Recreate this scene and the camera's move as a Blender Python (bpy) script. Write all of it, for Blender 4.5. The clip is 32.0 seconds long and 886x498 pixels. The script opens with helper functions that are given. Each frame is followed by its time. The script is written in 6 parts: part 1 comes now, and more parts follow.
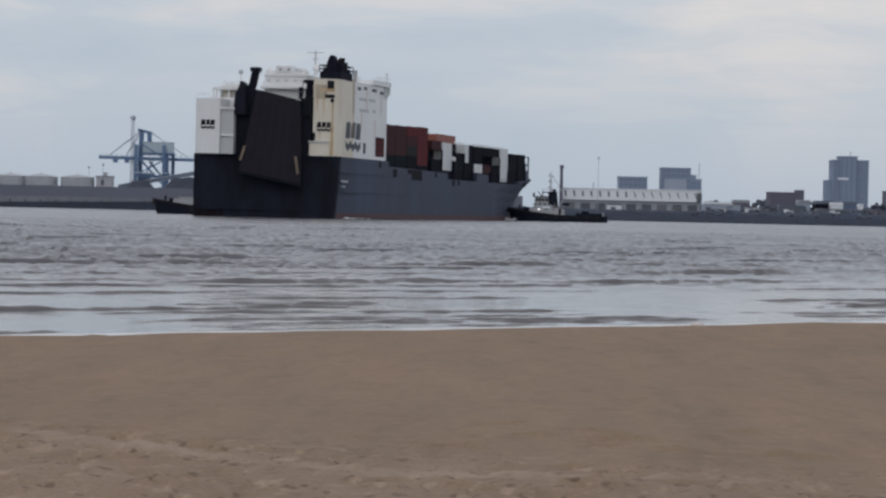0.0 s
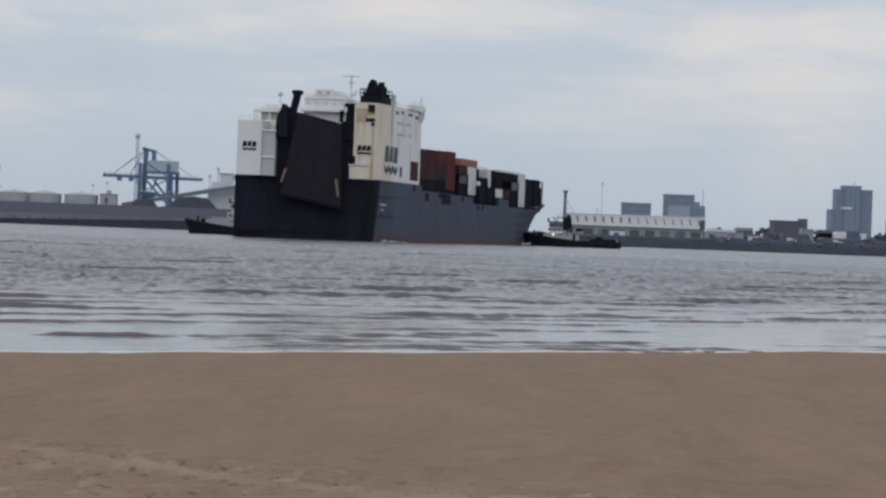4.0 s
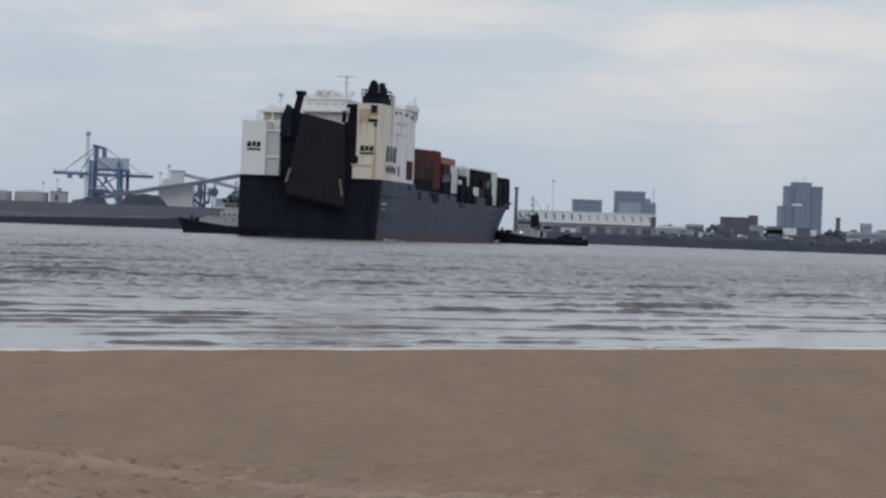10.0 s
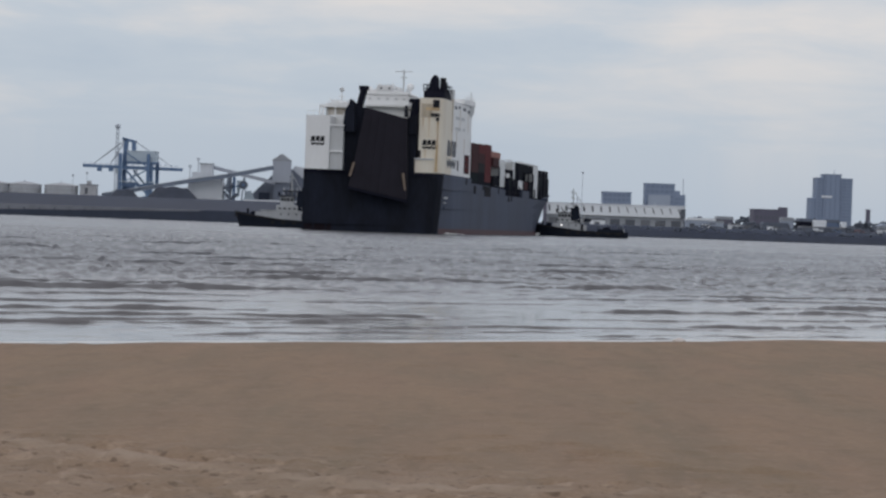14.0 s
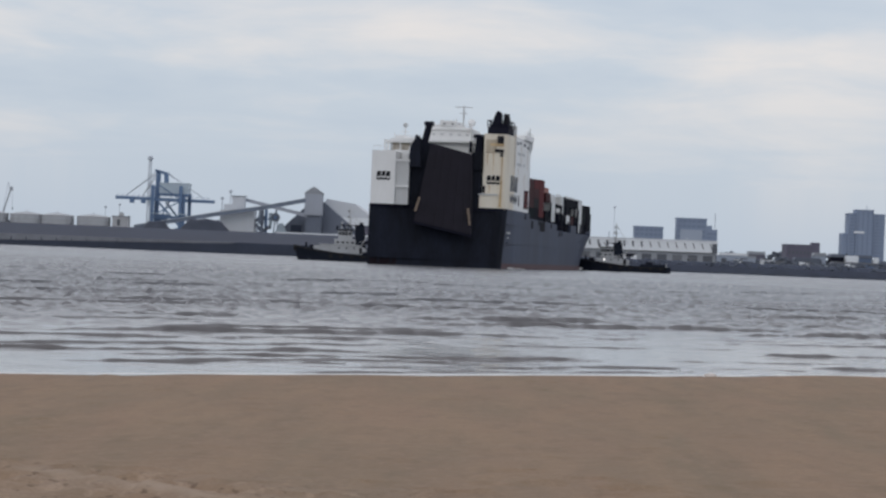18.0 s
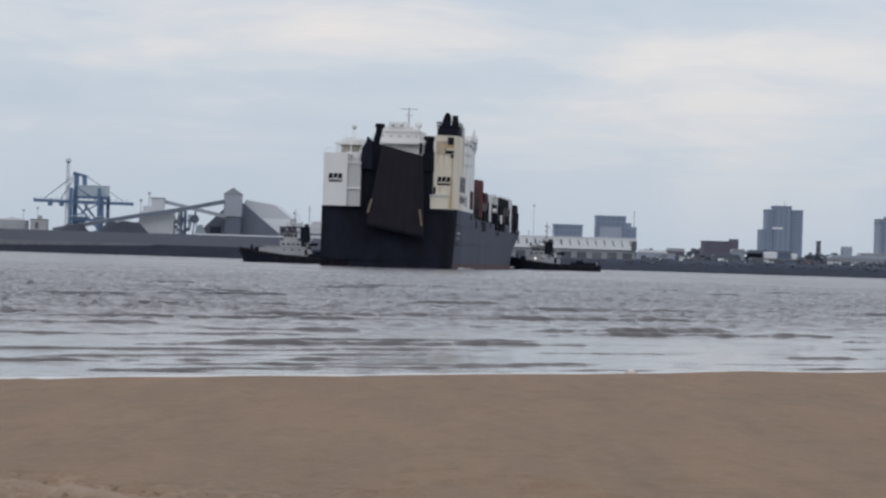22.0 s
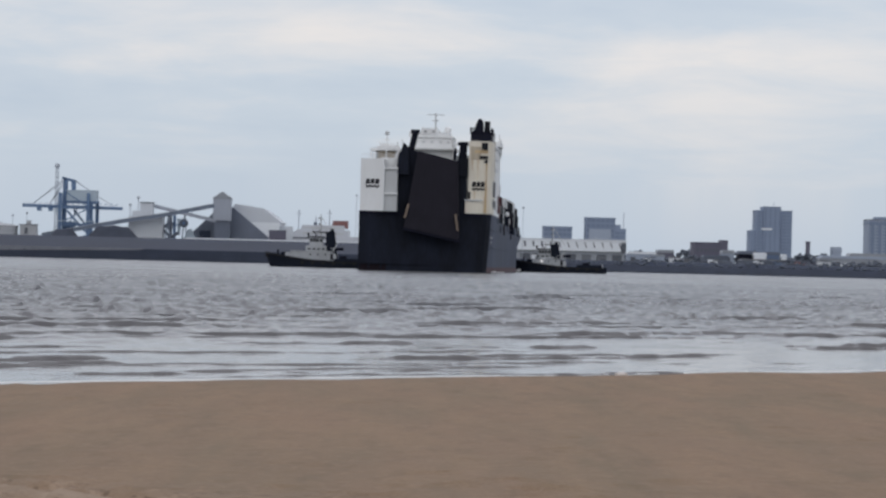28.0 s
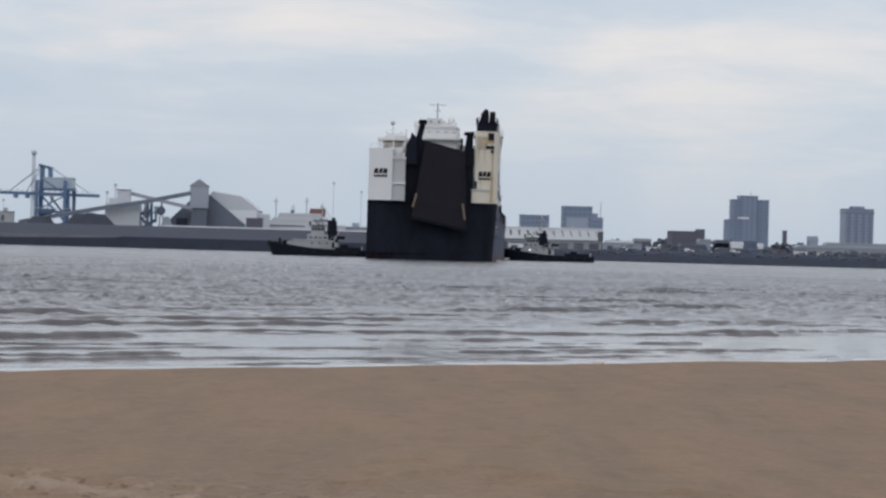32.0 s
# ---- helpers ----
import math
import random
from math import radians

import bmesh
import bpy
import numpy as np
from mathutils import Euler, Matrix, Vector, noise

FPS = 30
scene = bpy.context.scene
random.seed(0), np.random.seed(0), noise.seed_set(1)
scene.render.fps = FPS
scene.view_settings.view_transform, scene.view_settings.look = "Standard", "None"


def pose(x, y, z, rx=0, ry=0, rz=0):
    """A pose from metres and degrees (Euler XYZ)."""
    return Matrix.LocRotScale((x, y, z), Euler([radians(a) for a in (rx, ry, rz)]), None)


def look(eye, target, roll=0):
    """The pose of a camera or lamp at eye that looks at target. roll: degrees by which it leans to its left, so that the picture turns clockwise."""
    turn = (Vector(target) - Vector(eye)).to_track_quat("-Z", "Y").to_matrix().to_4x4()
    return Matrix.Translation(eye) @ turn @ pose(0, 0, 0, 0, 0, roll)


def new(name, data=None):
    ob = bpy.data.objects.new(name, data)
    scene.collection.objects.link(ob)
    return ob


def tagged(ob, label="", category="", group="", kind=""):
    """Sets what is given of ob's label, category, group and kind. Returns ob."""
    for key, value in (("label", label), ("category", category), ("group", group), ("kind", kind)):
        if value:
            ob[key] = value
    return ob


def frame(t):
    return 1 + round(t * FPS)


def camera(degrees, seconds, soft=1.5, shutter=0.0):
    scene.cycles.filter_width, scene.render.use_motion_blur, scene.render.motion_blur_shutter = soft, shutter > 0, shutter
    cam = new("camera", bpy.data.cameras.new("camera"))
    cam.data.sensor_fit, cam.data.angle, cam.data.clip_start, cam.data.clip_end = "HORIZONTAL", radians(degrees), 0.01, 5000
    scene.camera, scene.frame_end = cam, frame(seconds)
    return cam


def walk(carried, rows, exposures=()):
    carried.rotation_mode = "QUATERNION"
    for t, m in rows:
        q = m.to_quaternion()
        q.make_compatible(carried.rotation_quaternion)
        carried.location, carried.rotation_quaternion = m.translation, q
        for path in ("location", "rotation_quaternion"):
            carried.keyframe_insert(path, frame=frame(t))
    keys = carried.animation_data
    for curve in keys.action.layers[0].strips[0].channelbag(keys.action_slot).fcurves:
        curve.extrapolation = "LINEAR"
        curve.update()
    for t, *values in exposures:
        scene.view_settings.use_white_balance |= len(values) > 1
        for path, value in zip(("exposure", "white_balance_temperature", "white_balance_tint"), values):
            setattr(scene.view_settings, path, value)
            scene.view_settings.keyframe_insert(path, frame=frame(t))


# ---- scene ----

# Camera: stands on the beach, 2.0 m above the water, and is only turned by hand.
EYE = (0.0, 0.0, 2.0)
cam = camera(18.553, 32.0, soft=2.55)
# seconds, turn to the right, tilt up, lean (degrees)
TURNS = (
    (0, -0.986, -0.769, 1.294), (0.5, -0.773, -0.692, 1.143), (1, -0.665, -0.751, 1.135), (1.5, -0.575, -0.846, 1.074),
    (2, -0.450, -0.776, 1.030), (2.5, -0.356, -0.834, 1.225), (3, -0.718, -0.347, 1.561), (3.5, -0.953, -0.204, 1.919),
    (5.5, -1.091, -0.679, 2.523), (6, -0.973, -0.283, 2.449), (6.5, -0.871, -0.048, 2.363), (7, -0.748, 0.076, 2.297),
    (7.5, -0.478, -0.122, 2.248), (8, -0.238, -0.196, 2.222), (8.5, -0.151, -0.102, 2.198), (9, 0.001, -0.041, 2.175),
    (9.5, 0.003, -0.059, 2.173), (10, -0.027, -0.306, 2.110), (10.5, -0.144, -0.362, 2.040), (11, -0.481, -0.470, 2.036),
    (11.5, -0.820, -0.544, 2.057), (12, -0.820, -0.459, 2.026), (12.5, -0.763, -0.412, 2.053), (13, -0.705, -0.379, 2.035),
    (13.5, -0.626, -0.414, 2.029), (14, -0.640, -0.488, 2.032), (14.5, -0.604, -0.464, 2.046), (16.5, -0.586, -0.446, 1.872),
    (17, -0.431, -0.279, 2.010), (17.5, -1.073, 0.011, 1.943), (18, -1.333, 0.193, 2.346), (18.5, -0.470, 0.147, 2.386),
    (19, -0.087, -0.063, 2.185), (19.5, -0.066, 0.153, 2.052), (20, -0.011, 0.135, 2.018), (20.5, 0.077, 0.059, 1.955),
    (21, 0.145, 0.027, 1.890), (21.5, 0.272, 0.113, 1.810), (22, 0.357, 0.245, 1.780), (22.5, 0.465, 0.343, 1.656),
    (23, 0.516, 0.462, 1.467), (23.5, 0.560, 0.473, 1.424), (24, 0.531, 0.508, 1.423), (24.5, 0.503, 0.475, 1.549),
    (25, 0.542, 0.007, 1.683), (25.5, 0.507, -0.072, 1.807), (27.5, 0.510, 0.290, 1.544), (28, 0.575, 0.309, 1.444),
    (28.5, 0.631, 0.335, 1.452), (29, 0.674, 0.541, 1.407), (29.5, 0.637, 0.607, 1.365), (30, 0.751, 0.411, 1.427),
    (30.5, 0.839, 0.220, 1.638), (31, 0.925, 0.095, 1.792), (31.5, 1.023, 0.039, 1.755), (32, 1.065, 0.073, 1.588),
)


def aim(turn, tilt, lean):
    a, b = radians(turn), radians(tilt)
    way = Vector((math.sin(a) * math.cos(b), math.cos(a) * math.cos(b), math.sin(b)))
    return look(EYE, Vector(EYE) + way * 100, lean)


walk(cam, [(t, aim(a, b, c)) for t, a, b, c in TURNS], [(0, -0.08), (3, -0.08), (6.5, 0.06), (7.2, 0.03), (8, -0.1), (9, 0.0), (10, -0.02), (12, -0.05), (14, -0.06), (17.5, 0.06), (22, 0.08), (24, 0.13), (25, -0.02), (28, 0.11), (32, 0.11)])

# ---- sky and sun ----
SUN_UP, SUN_TURN = radians(38), radians(205)
world = bpy.data.worlds.new("overcast_sky")
scene.world = world
world.use_nodes = True
wn, wl = world.node_tree.nodes, world.node_tree.links
wn.clear()


def wnode(kind, **inputs):
    n = wn.new(kind)
    for key, value in inputs.items():
        n.inputs[key.replace("_", " ")].default_value = value
    return n


w_out, w_bg = wnode("ShaderNodeOutputWorld"), wnode("ShaderNodeBackground", Strength=1.0)
w_sky = wnode("ShaderNodeTexSky")
w_sky.sky_type, w_sky.sun_disc = "NISHITA", False
w_sky.sun_elevation, w_sky.sun_rotation = SUN_UP, SUN_TURN
w_dim = wnode("ShaderNodeVectorMath")
w_dim.operation = "SCALE"
w_dim.inputs["Scale"].default_value = 0.09
w_co = wnode("ShaderNodeTexCoord")
w_sep = wnode("ShaderNodeSeparateXYZ")
w_add = wnode("ShaderNodeMath")
w_add.operation = "ADD"
w_add.inputs[1].default_value = 0.075
w_max = wnode("ShaderNodeMath")
w_max.operation = "MAXIMUM"
w_max.inputs[1].default_value = 0.03
w_div = wnode("ShaderNodeVectorMath")
w_div.operation = "DIVIDE"
w_comb = wnode("ShaderNodeCombineXYZ")
w_map = wnode("ShaderNodeMapping")
w_map.inputs["Scale"].default_value = (0.62, 0.30, 0.0)
w_map.inputs["Location"].default_value = (3.8, 7.35, 0.0)
w_n1 = wnode("ShaderNodeTexNoise", Scale=1.7, Detail=7.0, Roughness=0.55, Distortion=0.3)
w_n2 = wnode("ShaderNodeTexNoise", Scale=0.8, Detail=3.0, Roughness=0.5)
w_mixn = wnode("ShaderNodeMath")
w_mixn.operation = "MULTIPLY_ADD"
w_mixn.inputs[1].default_value = 0.6
w_half = wnode("ShaderNodeMath")
w_half.operation = "MULTIPLY"
w_half.inputs[1].default_value = 0.45
w_ramp = wnode("ShaderNodeValToRGB")
els = w_ramp.color_ramp.elements
els[0].position, els[0].color = 0.34, (0.46, 0.535, 0.645, 1)
els[1].position, els[1].color = 0.68, (0.775, 0.735, 0.725, 1)
mid = els.new(0.52)
mid.color = (0.555, 0.61, 0.69, 1)
w_low = wnode("ShaderNodeMapRange")
w_low.inputs["From Min"].default_value, w_low.inputs["From Max"].default_value = 0.0, 0.075
w_lowc = wnode("ShaderNodeMix")
w_lowc.data_type = "RGBA"
w_lowc.inputs[6].default_value = (0.470, 0.545, 0.652, 1)
w_mix = wnode("ShaderNodeMix")
w_mix.data_type = "RGBA"
w_mix.inputs[0].default_value = 0.9
wl.new(w_co.outputs["Generated"], w_sep.inputs[0])
wl.new(w_sep.outputs["Z"], w_max.inputs[0])
wl.new(w_max.outputs[0], w_add.inputs[0])
for i in range(3):
    wl.new(w_add.outputs[0], w_comb.inputs[i])
wl.new(w_co.outputs["Generated"], w_div.inputs[0])
wl.new(w_comb.outputs[0], w_div.inputs[1])
wl.new(w_div.outputs[0], w_map.inputs[0])
wl.new(w_map.outputs[0], w_n1.inputs["Vector"])
wl.new(w_map.outputs[0], w_n2.inputs["Vector"])
wl.new(w_n2.outputs["Fac"], w_half.inputs[0])
wl.new(w_n1.outputs["Fac"], w_mixn.inputs[0])
wl.new(w_half.outputs[0], w_mixn.inputs[2])
w_map3 = wnode("ShaderNodeMapping")
w_map3.inputs["Scale"].default_value = (0.75, 0.62, 0.0)
w_map3.inputs["Location"].default_value = (1.3, 2.2, 0.0)
w_n3 = wnode("ShaderNodeTexNoise", Scale=3.0, Detail=5.0, Roughness=0.6, Distortion=0.5)
w_fine = wnode("ShaderNodeMath")
w_fine.operation = "MULTIPLY_ADD"
w_fine.inputs[1].default_value = 0.22
w_off = wnode("ShaderNodeMath")
w_off.operation = "SUBTRACT"
w_off.inputs[1].default_value = 0.105
wl.new(w_div.outputs[0], w_map3.inputs[0])
wl.new(w_map3.outputs[0], w_n3.inputs["Vector"])
wl.new(w_n3.outputs["Fac"], w_fine.inputs[0])
wl.new(w_mixn.outputs[0], w_fine.inputs[2])
wl.new(w_fine.outputs[0], w_off.inputs[0])
wl.new(w_off.outputs[0], w_ramp.inputs[0])
wl.new(w_sep.outputs["Z"], w_low.inputs[0])
wl.new(w_low.outputs[0], w_lowc.inputs[0])
wl.new(w_ramp.outputs[0], w_lowc.inputs[7])
wl.new(w_sky.outputs[0], w_dim.inputs[0])
wl.new(w_dim.outputs[0], w_mix.inputs[6])
w_high = wnode("ShaderNodeMapRange")
w_high.inputs["From Min"].default_value, w_high.inputs["From Max"].default_value = 0.075, 0.34
w_high.interpolation_type = "SMOOTHSTEP"
w_zen = wnode("ShaderNodeMix")
w_zen.data_type = "RGBA"
w_zen.inputs[7].default_value = (0.755, 0.775, 0.845, 1)
wl.new(w_sep.outputs["Z"], w_high.inputs[0])
wl.new(w_high.outputs[0], w_zen.inputs[0])
wl.new(w_lowc.outputs[2], w_zen.inputs[6])
wl.new(w_zen.outputs[2], w_mix.inputs[7])
wl.new(w_mix.outputs[2], w_bg.inputs["Color"])
wl.new(w_bg.outputs[0], w_out.inputs[0])

sun = new("sun", bpy.data.lights.new("sun", "SUN"))
sun.data.energy, sun.data.angle, sun.data.color = 0.25, radians(25), (1.0, 0.96, 0.9)
sun_way = Vector((math.sin(SUN_TURN) * math.cos(SUN_UP), math.cos(SUN_TURN) * math.cos(SUN_UP), math.sin(SUN_UP)))
sun.matrix_basis = look(sun_way * 500, (0, 0, 0))

# ---- materials ----
def mat(name, color, rough=0.7, metal=0.0, var=0.25, scale=0.4, fine=6.0, bump=0.0, tint=None, streak=1.0, spec=0.5):
    """A painted or raw surface: colour broken by stains (scale) and grain (fine), per metre; streak > 1 draws the stains out downwards."""
    m = bpy.data.materials.new(name)
    m.use_nodes = True
    n, l = m.node_tree.nodes, m.node_tree.links
    b = n["Principled BSDF"]
    b.inputs["Roughness"].default_value, b.inputs["Metallic"].default_value = rough, metal
    b.inputs["Specular IOR Level"].default_value = spec
    co = n.new("ShaderNodeTexCoord")
    mp = n.new("ShaderNodeMapping")
    mp.inputs["Scale"].default_value = (1, 1, 1 / streak)
    l.new(co.outputs["Object"], mp.inputs[0])
    big, small = n.new("ShaderNodeTexNoise"), n.new("ShaderNodeTexNoise")
    big.inputs["Scale"].default_value, big.inputs["Detail"].default_value = scale, 4
    small.inputs["Scale"].default_value, small.inputs["Detail"].default_value = fine, 3
    l.new(mp.outputs[0], big.inputs["Vector"])
    l.new(mp.outputs[0], small.inputs["Vector"])
    mx = n.new("ShaderNodeMath")
    mx.operation = "MULTIPLY_ADD"
    mx.inputs[1].default_value = 0.35
    l.new(small.outputs["Fac"], mx.inputs[0])
    h = n.new("ShaderNodeMath")
    h.operation = "MULTIPLY"
    h.inputs[1].default_value = 0.65
    l.new(big.outputs["Fac"], h.inputs[0])
    l.new(h.outputs[0], mx.inputs[2])
    rng = n.new("ShaderNodeMapRange")
    rng.inputs["From Min"].default_value, rng.inputs["From Max"].default_value = 0.33, 0.67
    l.new(mx.outputs[0], rng.inputs[0])
    mix = n.new("ShaderNodeMix")
    mix.data_type = "RGBA"
    tint = tint or [c * (1 - 2 * var) for c in color]
    mix.inputs[6].default_value = (*[c * (1 - var) + k * var for c, k in zip(color, tint)], 1)
    mix.inputs[7].default_value = (*[min(1, c * (1 + 0.45 * var)) for c in color], 1)
    l.new(rng.outputs[0], mix.inputs[0])
    l.new(mix.outputs[2], b.inputs["Base Color"])
    if bump:
        bp = n.new("ShaderNodeBump")
        bp.inputs["Strength"].default_value, bp.inputs["Distance"].default_value = 0.6, bump
        l.new(mx.outputs[0], bp.inputs["Height"])
        l.new(bp.outputs[0], b.inputs["Normal"])
    return m


def water_mat(name, color, rough, bumps):
    """Turbid river water, calmer in the shallows; bumps: (scale, distance, stretch along the crests, strength) per ripple size."""
    m = bpy.data.materials.new(name)
    m.use_nodes = True
    n, l = m.node_tree.nodes, m.node_tree.links
    b = n["Principled BSDF"]
    b.inputs["IOR"].default_value = 1.33
    geo = n.new("ShaderNodeNewGeometry")
    co = n.new("ShaderNodeTexCoord")
    dot = n.new("ShaderNodeVectorMath")
    dot.operation = "DOT_PRODUCT"
    dot.inputs[1].default_value = (-0.676, 0.737, 0)
    l.new(geo.outputs["Position"], dot.inputs[0])
    depth = n.new("ShaderNodeMapRange")
    depth.inputs["From Min"].default_value, depth.inputs["From Max"].default_value = 36, 105
    depth.inputs["To Min"].default_value = 0.06
    l.new(dot.outputs["Value"], depth.inputs[0])
    # stirred-up sand tints the shallows
    silt = n.new("ShaderNodeMixRGB")
    silt.inputs[1].default_value, silt.inputs[2].default_value = (0.132, 0.122, 0.122, 1), (*color, 1)
    l.new(depth.outputs[0], silt.inputs[0])
    l.new(silt.outputs[0], b.inputs["Base Color"])
    # gusts roughen the surface in patches, long across the wind
    gusts = []
    for sx, sy in ((0.045, 0.16), (0.012, 0.035)):
        gm_ = n.new("ShaderNodeMapping")
        gm_.inputs["Rotation"].default_value = (0, 0, radians(-30))
        gm_.inputs["Scale"].default_value = (sx, sy, 1)
        l.new(geo.outputs["Position"], gm_.inputs[0])
        gt = n.new("ShaderNodeTexNoise")
        gt.inputs["Scale"].default_value, gt.inputs["Detail"].default_value = 1.0, 3
        l.new(gm_.outputs[0], gt.inputs["Vector"])
        gusts.append(gt)
    gs = n.new("ShaderNodeMath")
    gs.operation = "ADD"
    l.new(gusts[0].outputs["Fac"], gs.inputs[0])
    l.new(gusts[1].outputs["Fac"], gs.inputs[1])
    gr = n.new("ShaderNodeMapRange")
    gr.inputs["From Min"].default_value, gr.inputs["From Max"].default_value = 0.75, 1.25
    gr.inputs["To Min"].default_value, gr.inputs["To Max"].default_value = 0.5 * rough, rough * 1.2
    l.new(gs.outputs[0], gr.inputs[0])
    gd = n.new("ShaderNodeMath")
    gd.operation = "MULTIPLY"
    l.new(gr.outputs[0], gd.inputs[0])
    l.new(depth.outputs[0], gd.inputs[1])
    ga = n.new("ShaderNodeMath")
    ga.operation = "ADD"
    ga.inputs[1].default_value = 0.085
    l.new(gd.outputs[0], ga.inputs[0])
    l.new(ga.outputs[0], b.inputs["Roughness"])
    last = None
    for scale, distance, stretch, strength in bumps:
        mp = n.new("ShaderNodeMapping")
        mp.inputs["Rotation"].default_value = (0, 0, radians(-42.5 if scale > 0.5 else -12))
        mp.inputs["Scale"].default_value = (1 / stretch, 1, 1)
        l.new(co.outputs["Object"], mp.inputs[0])
        tx = n.new("ShaderNodeTexNoise")
        tx.inputs["Scale"].default_value, tx.inputs["Detail"].default_value = scale, 3
        l.new(mp.outputs[0], tx.inputs["Vector"])
        bp = n.new("ShaderNodeBump")
        bp.inputs["Distance"].default_value = distance
        k = n.new("ShaderNodeMath")
        k.operation = "MULTIPLY"
        k.inputs[1].default_value = strength
        if strength:
            l.new(depth.outputs[0], k.inputs[0])
        else:
            k.inputs[0].default_value, k.inputs[1].default_value = 0.7, 1.0
        l.new(k.outputs[0], bp.inputs["Strength"])
        l.new(tx.outputs["Fac"], bp.inputs["Height"])
        if last:
            l.new(last.outputs[0], bp.inputs["Normal"])
        last = bp
    l.new(last.outputs[0], b.inputs["Normal"])
    return m


def sand_mat():
    """Damp sand: soft patches, grain, and scuffs, dent shade in their colour, that thicken up the beach where it is
    trodden.
    """
    m = bpy.data.materials.new("damp_brown_sand")
    m.use_nodes = True
    n, l = m.node_tree.nodes, m.node_tree.links
    b = n["Principled BSDF"]
    b.inputs["Roughness"].default_value, b.inputs["Specular IOR Level"].default_value = 0.85, 0.2
    geo = n.new("ShaderNodeNewGeometry")

    def noise_at(scale, detail, lo, hi, stretch=(1, 1, 1)):
        mp = n.new("ShaderNodeMapping")
        mp.inputs["Scale"].default_value = stretch
        l.new(geo.outputs["Position"], mp.inputs[0])
        t = n.new("ShaderNodeTexNoise")
        t.inputs["Scale"].default_value, t.inputs["Detail"].default_value = scale, detail
        l.new(mp.outputs[0], t.inputs["Vector"])
        r = n.new("ShaderNodeMapRange")
        r.inputs["From Min"].default_value, r.inputs["From Max"].default_value = lo, hi
        l.new(t.outputs["Fac"], r.inputs[0])
        return r.outputs[0]

    def blend(fac, a, c, amount):
        k = n.new("ShaderNodeMath")
        k.operation = "MULTIPLY"
        k.inputs[1].default_value = amount
        l.new(fac, k.inputs[0])
        mx = n.new("ShaderNodeMix")
        mx.data_type = "RGBA"
        l.new(k.outputs[0], mx.inputs[0])
        if isinstance(a, tuple):
            mx.inputs[6].default_value = (*a, 1)
        else:
            l.new(a, mx.inputs[6])
        mx.inputs[7].default_value = (*c, 1)
        return mx.outputs[2]

    # trodden: grows with the distance up the beach, broken up by noise
    up = n.new("ShaderNodeVectorMath")
    up.operation = "DOT_PRODUCT"
    up.inputs[1].default_value = (-0.5, -0.866, 0)
    l.new(geo.outputs["Position"], up.inputs[0])
    tr_ = n.new("ShaderNodeMapRange")
    tr_.inputs["From Min"].default_value, tr_.inputs["From Max"].default_value = -17.8, -15.8
    tr_.inputs["To Min"].default_value = 0.12
    l.new(up.outputs["Value"], tr_.inputs[0])
    patches = noise_at(0.9, 4, 0.35, 0.65, (1, 0.16, 1))
    col = blend(patches, (0.272, 0.180, 0.118), (0.216, 0.160, 0.105), 1.0)
    col = blend(noise_at(1.6, 5, 0.45, 0.72, (1, 0.14, 1)), col, (0.300, 0.203, 0.128), 0.75)
    wear = noise_at(1.1, 3, 0.30, 0.60, (1, 0.6, 1))
    wk = n.new("ShaderNodeMath")
    wk.operation = "MULTIPLY"
    l.new(wear, wk.inputs[0])
    l.new(tr_.outputs[0], wk.inputs[1])
    col = blend(wk.outputs[0], col, (0.300, 0.220, 0.158), 0.65)
    # dark spots: the shade and damp of small dents, painted into the sand colour
    shade_marks = noise_at(11.0, 3, 0.59, 0.66, (1, 0.6, 1))
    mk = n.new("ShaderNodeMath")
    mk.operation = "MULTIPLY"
    l.new(shade_marks, mk.inputs[0])
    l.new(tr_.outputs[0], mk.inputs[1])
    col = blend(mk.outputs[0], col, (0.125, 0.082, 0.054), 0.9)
    pale = noise_at(5.5, 4, 0.57, 0.68, (1, 0.4, 1.3))
    pk = n.new("ShaderNodeMath")
    pk.operation = "MULTIPLY"
    l.new(pale, pk.inputs[0])
    l.new(tr_.outputs[0], pk.inputs[1])
    col = blend(pk.outputs[0], col, (0.42, 0.31, 0.225), 0.75)
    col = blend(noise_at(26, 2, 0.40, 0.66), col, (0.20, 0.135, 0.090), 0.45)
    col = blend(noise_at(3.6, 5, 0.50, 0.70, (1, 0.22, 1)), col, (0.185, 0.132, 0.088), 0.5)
    col = blend(noise_at(8.5, 4, 0.55, 0.72, (1, 0.5, 1)), col, (0.330, 0.225, 0.155), 0.4)
    # a pale dry ridge, thrown up along an old track, that curves across the trodden sand
    xyz = n.new("ShaderNodeSeparateXYZ")
    l.new(geo.outputs["Position"], xyz.inputs[0])

    def calc(op, a, c, d=None):
        k = n.new("ShaderNodeMath")
        k.operation = op
        for i, v in enumerate((a, c, d)):
            if isinstance(v, (int, float)):
                k.inputs[i].default_value = v
            elif v is not None:
                l.new(v, k.inputs[i])
        return k.outputs[0]

    bow_ = calc("MAXIMUM", calc("MULTIPLY_ADD", xyz.outputs["X"], -1.0, -0.9), 0.0)
    track = calc("MULTIPLY_ADD", calc("POWER", bow_, 1.1), 1.0, 17.9)
    wobble = noise_at(1.7, 3, 0.0, 1.0)
    gap = calc("ABSOLUTE", calc("SUBTRACT", calc("SUBTRACT", xyz.outputs["Y"], track), calc("MULTIPLY_ADD", wobble, 0.5, -0.25)), 0.0)
    rim = n.new("ShaderNodeMapRange")
    rim.inputs["From Min"].default_value, rim.inputs["From Max"].default_value = 0.30, 0.06
    l.new(gap, rim.inputs[0])
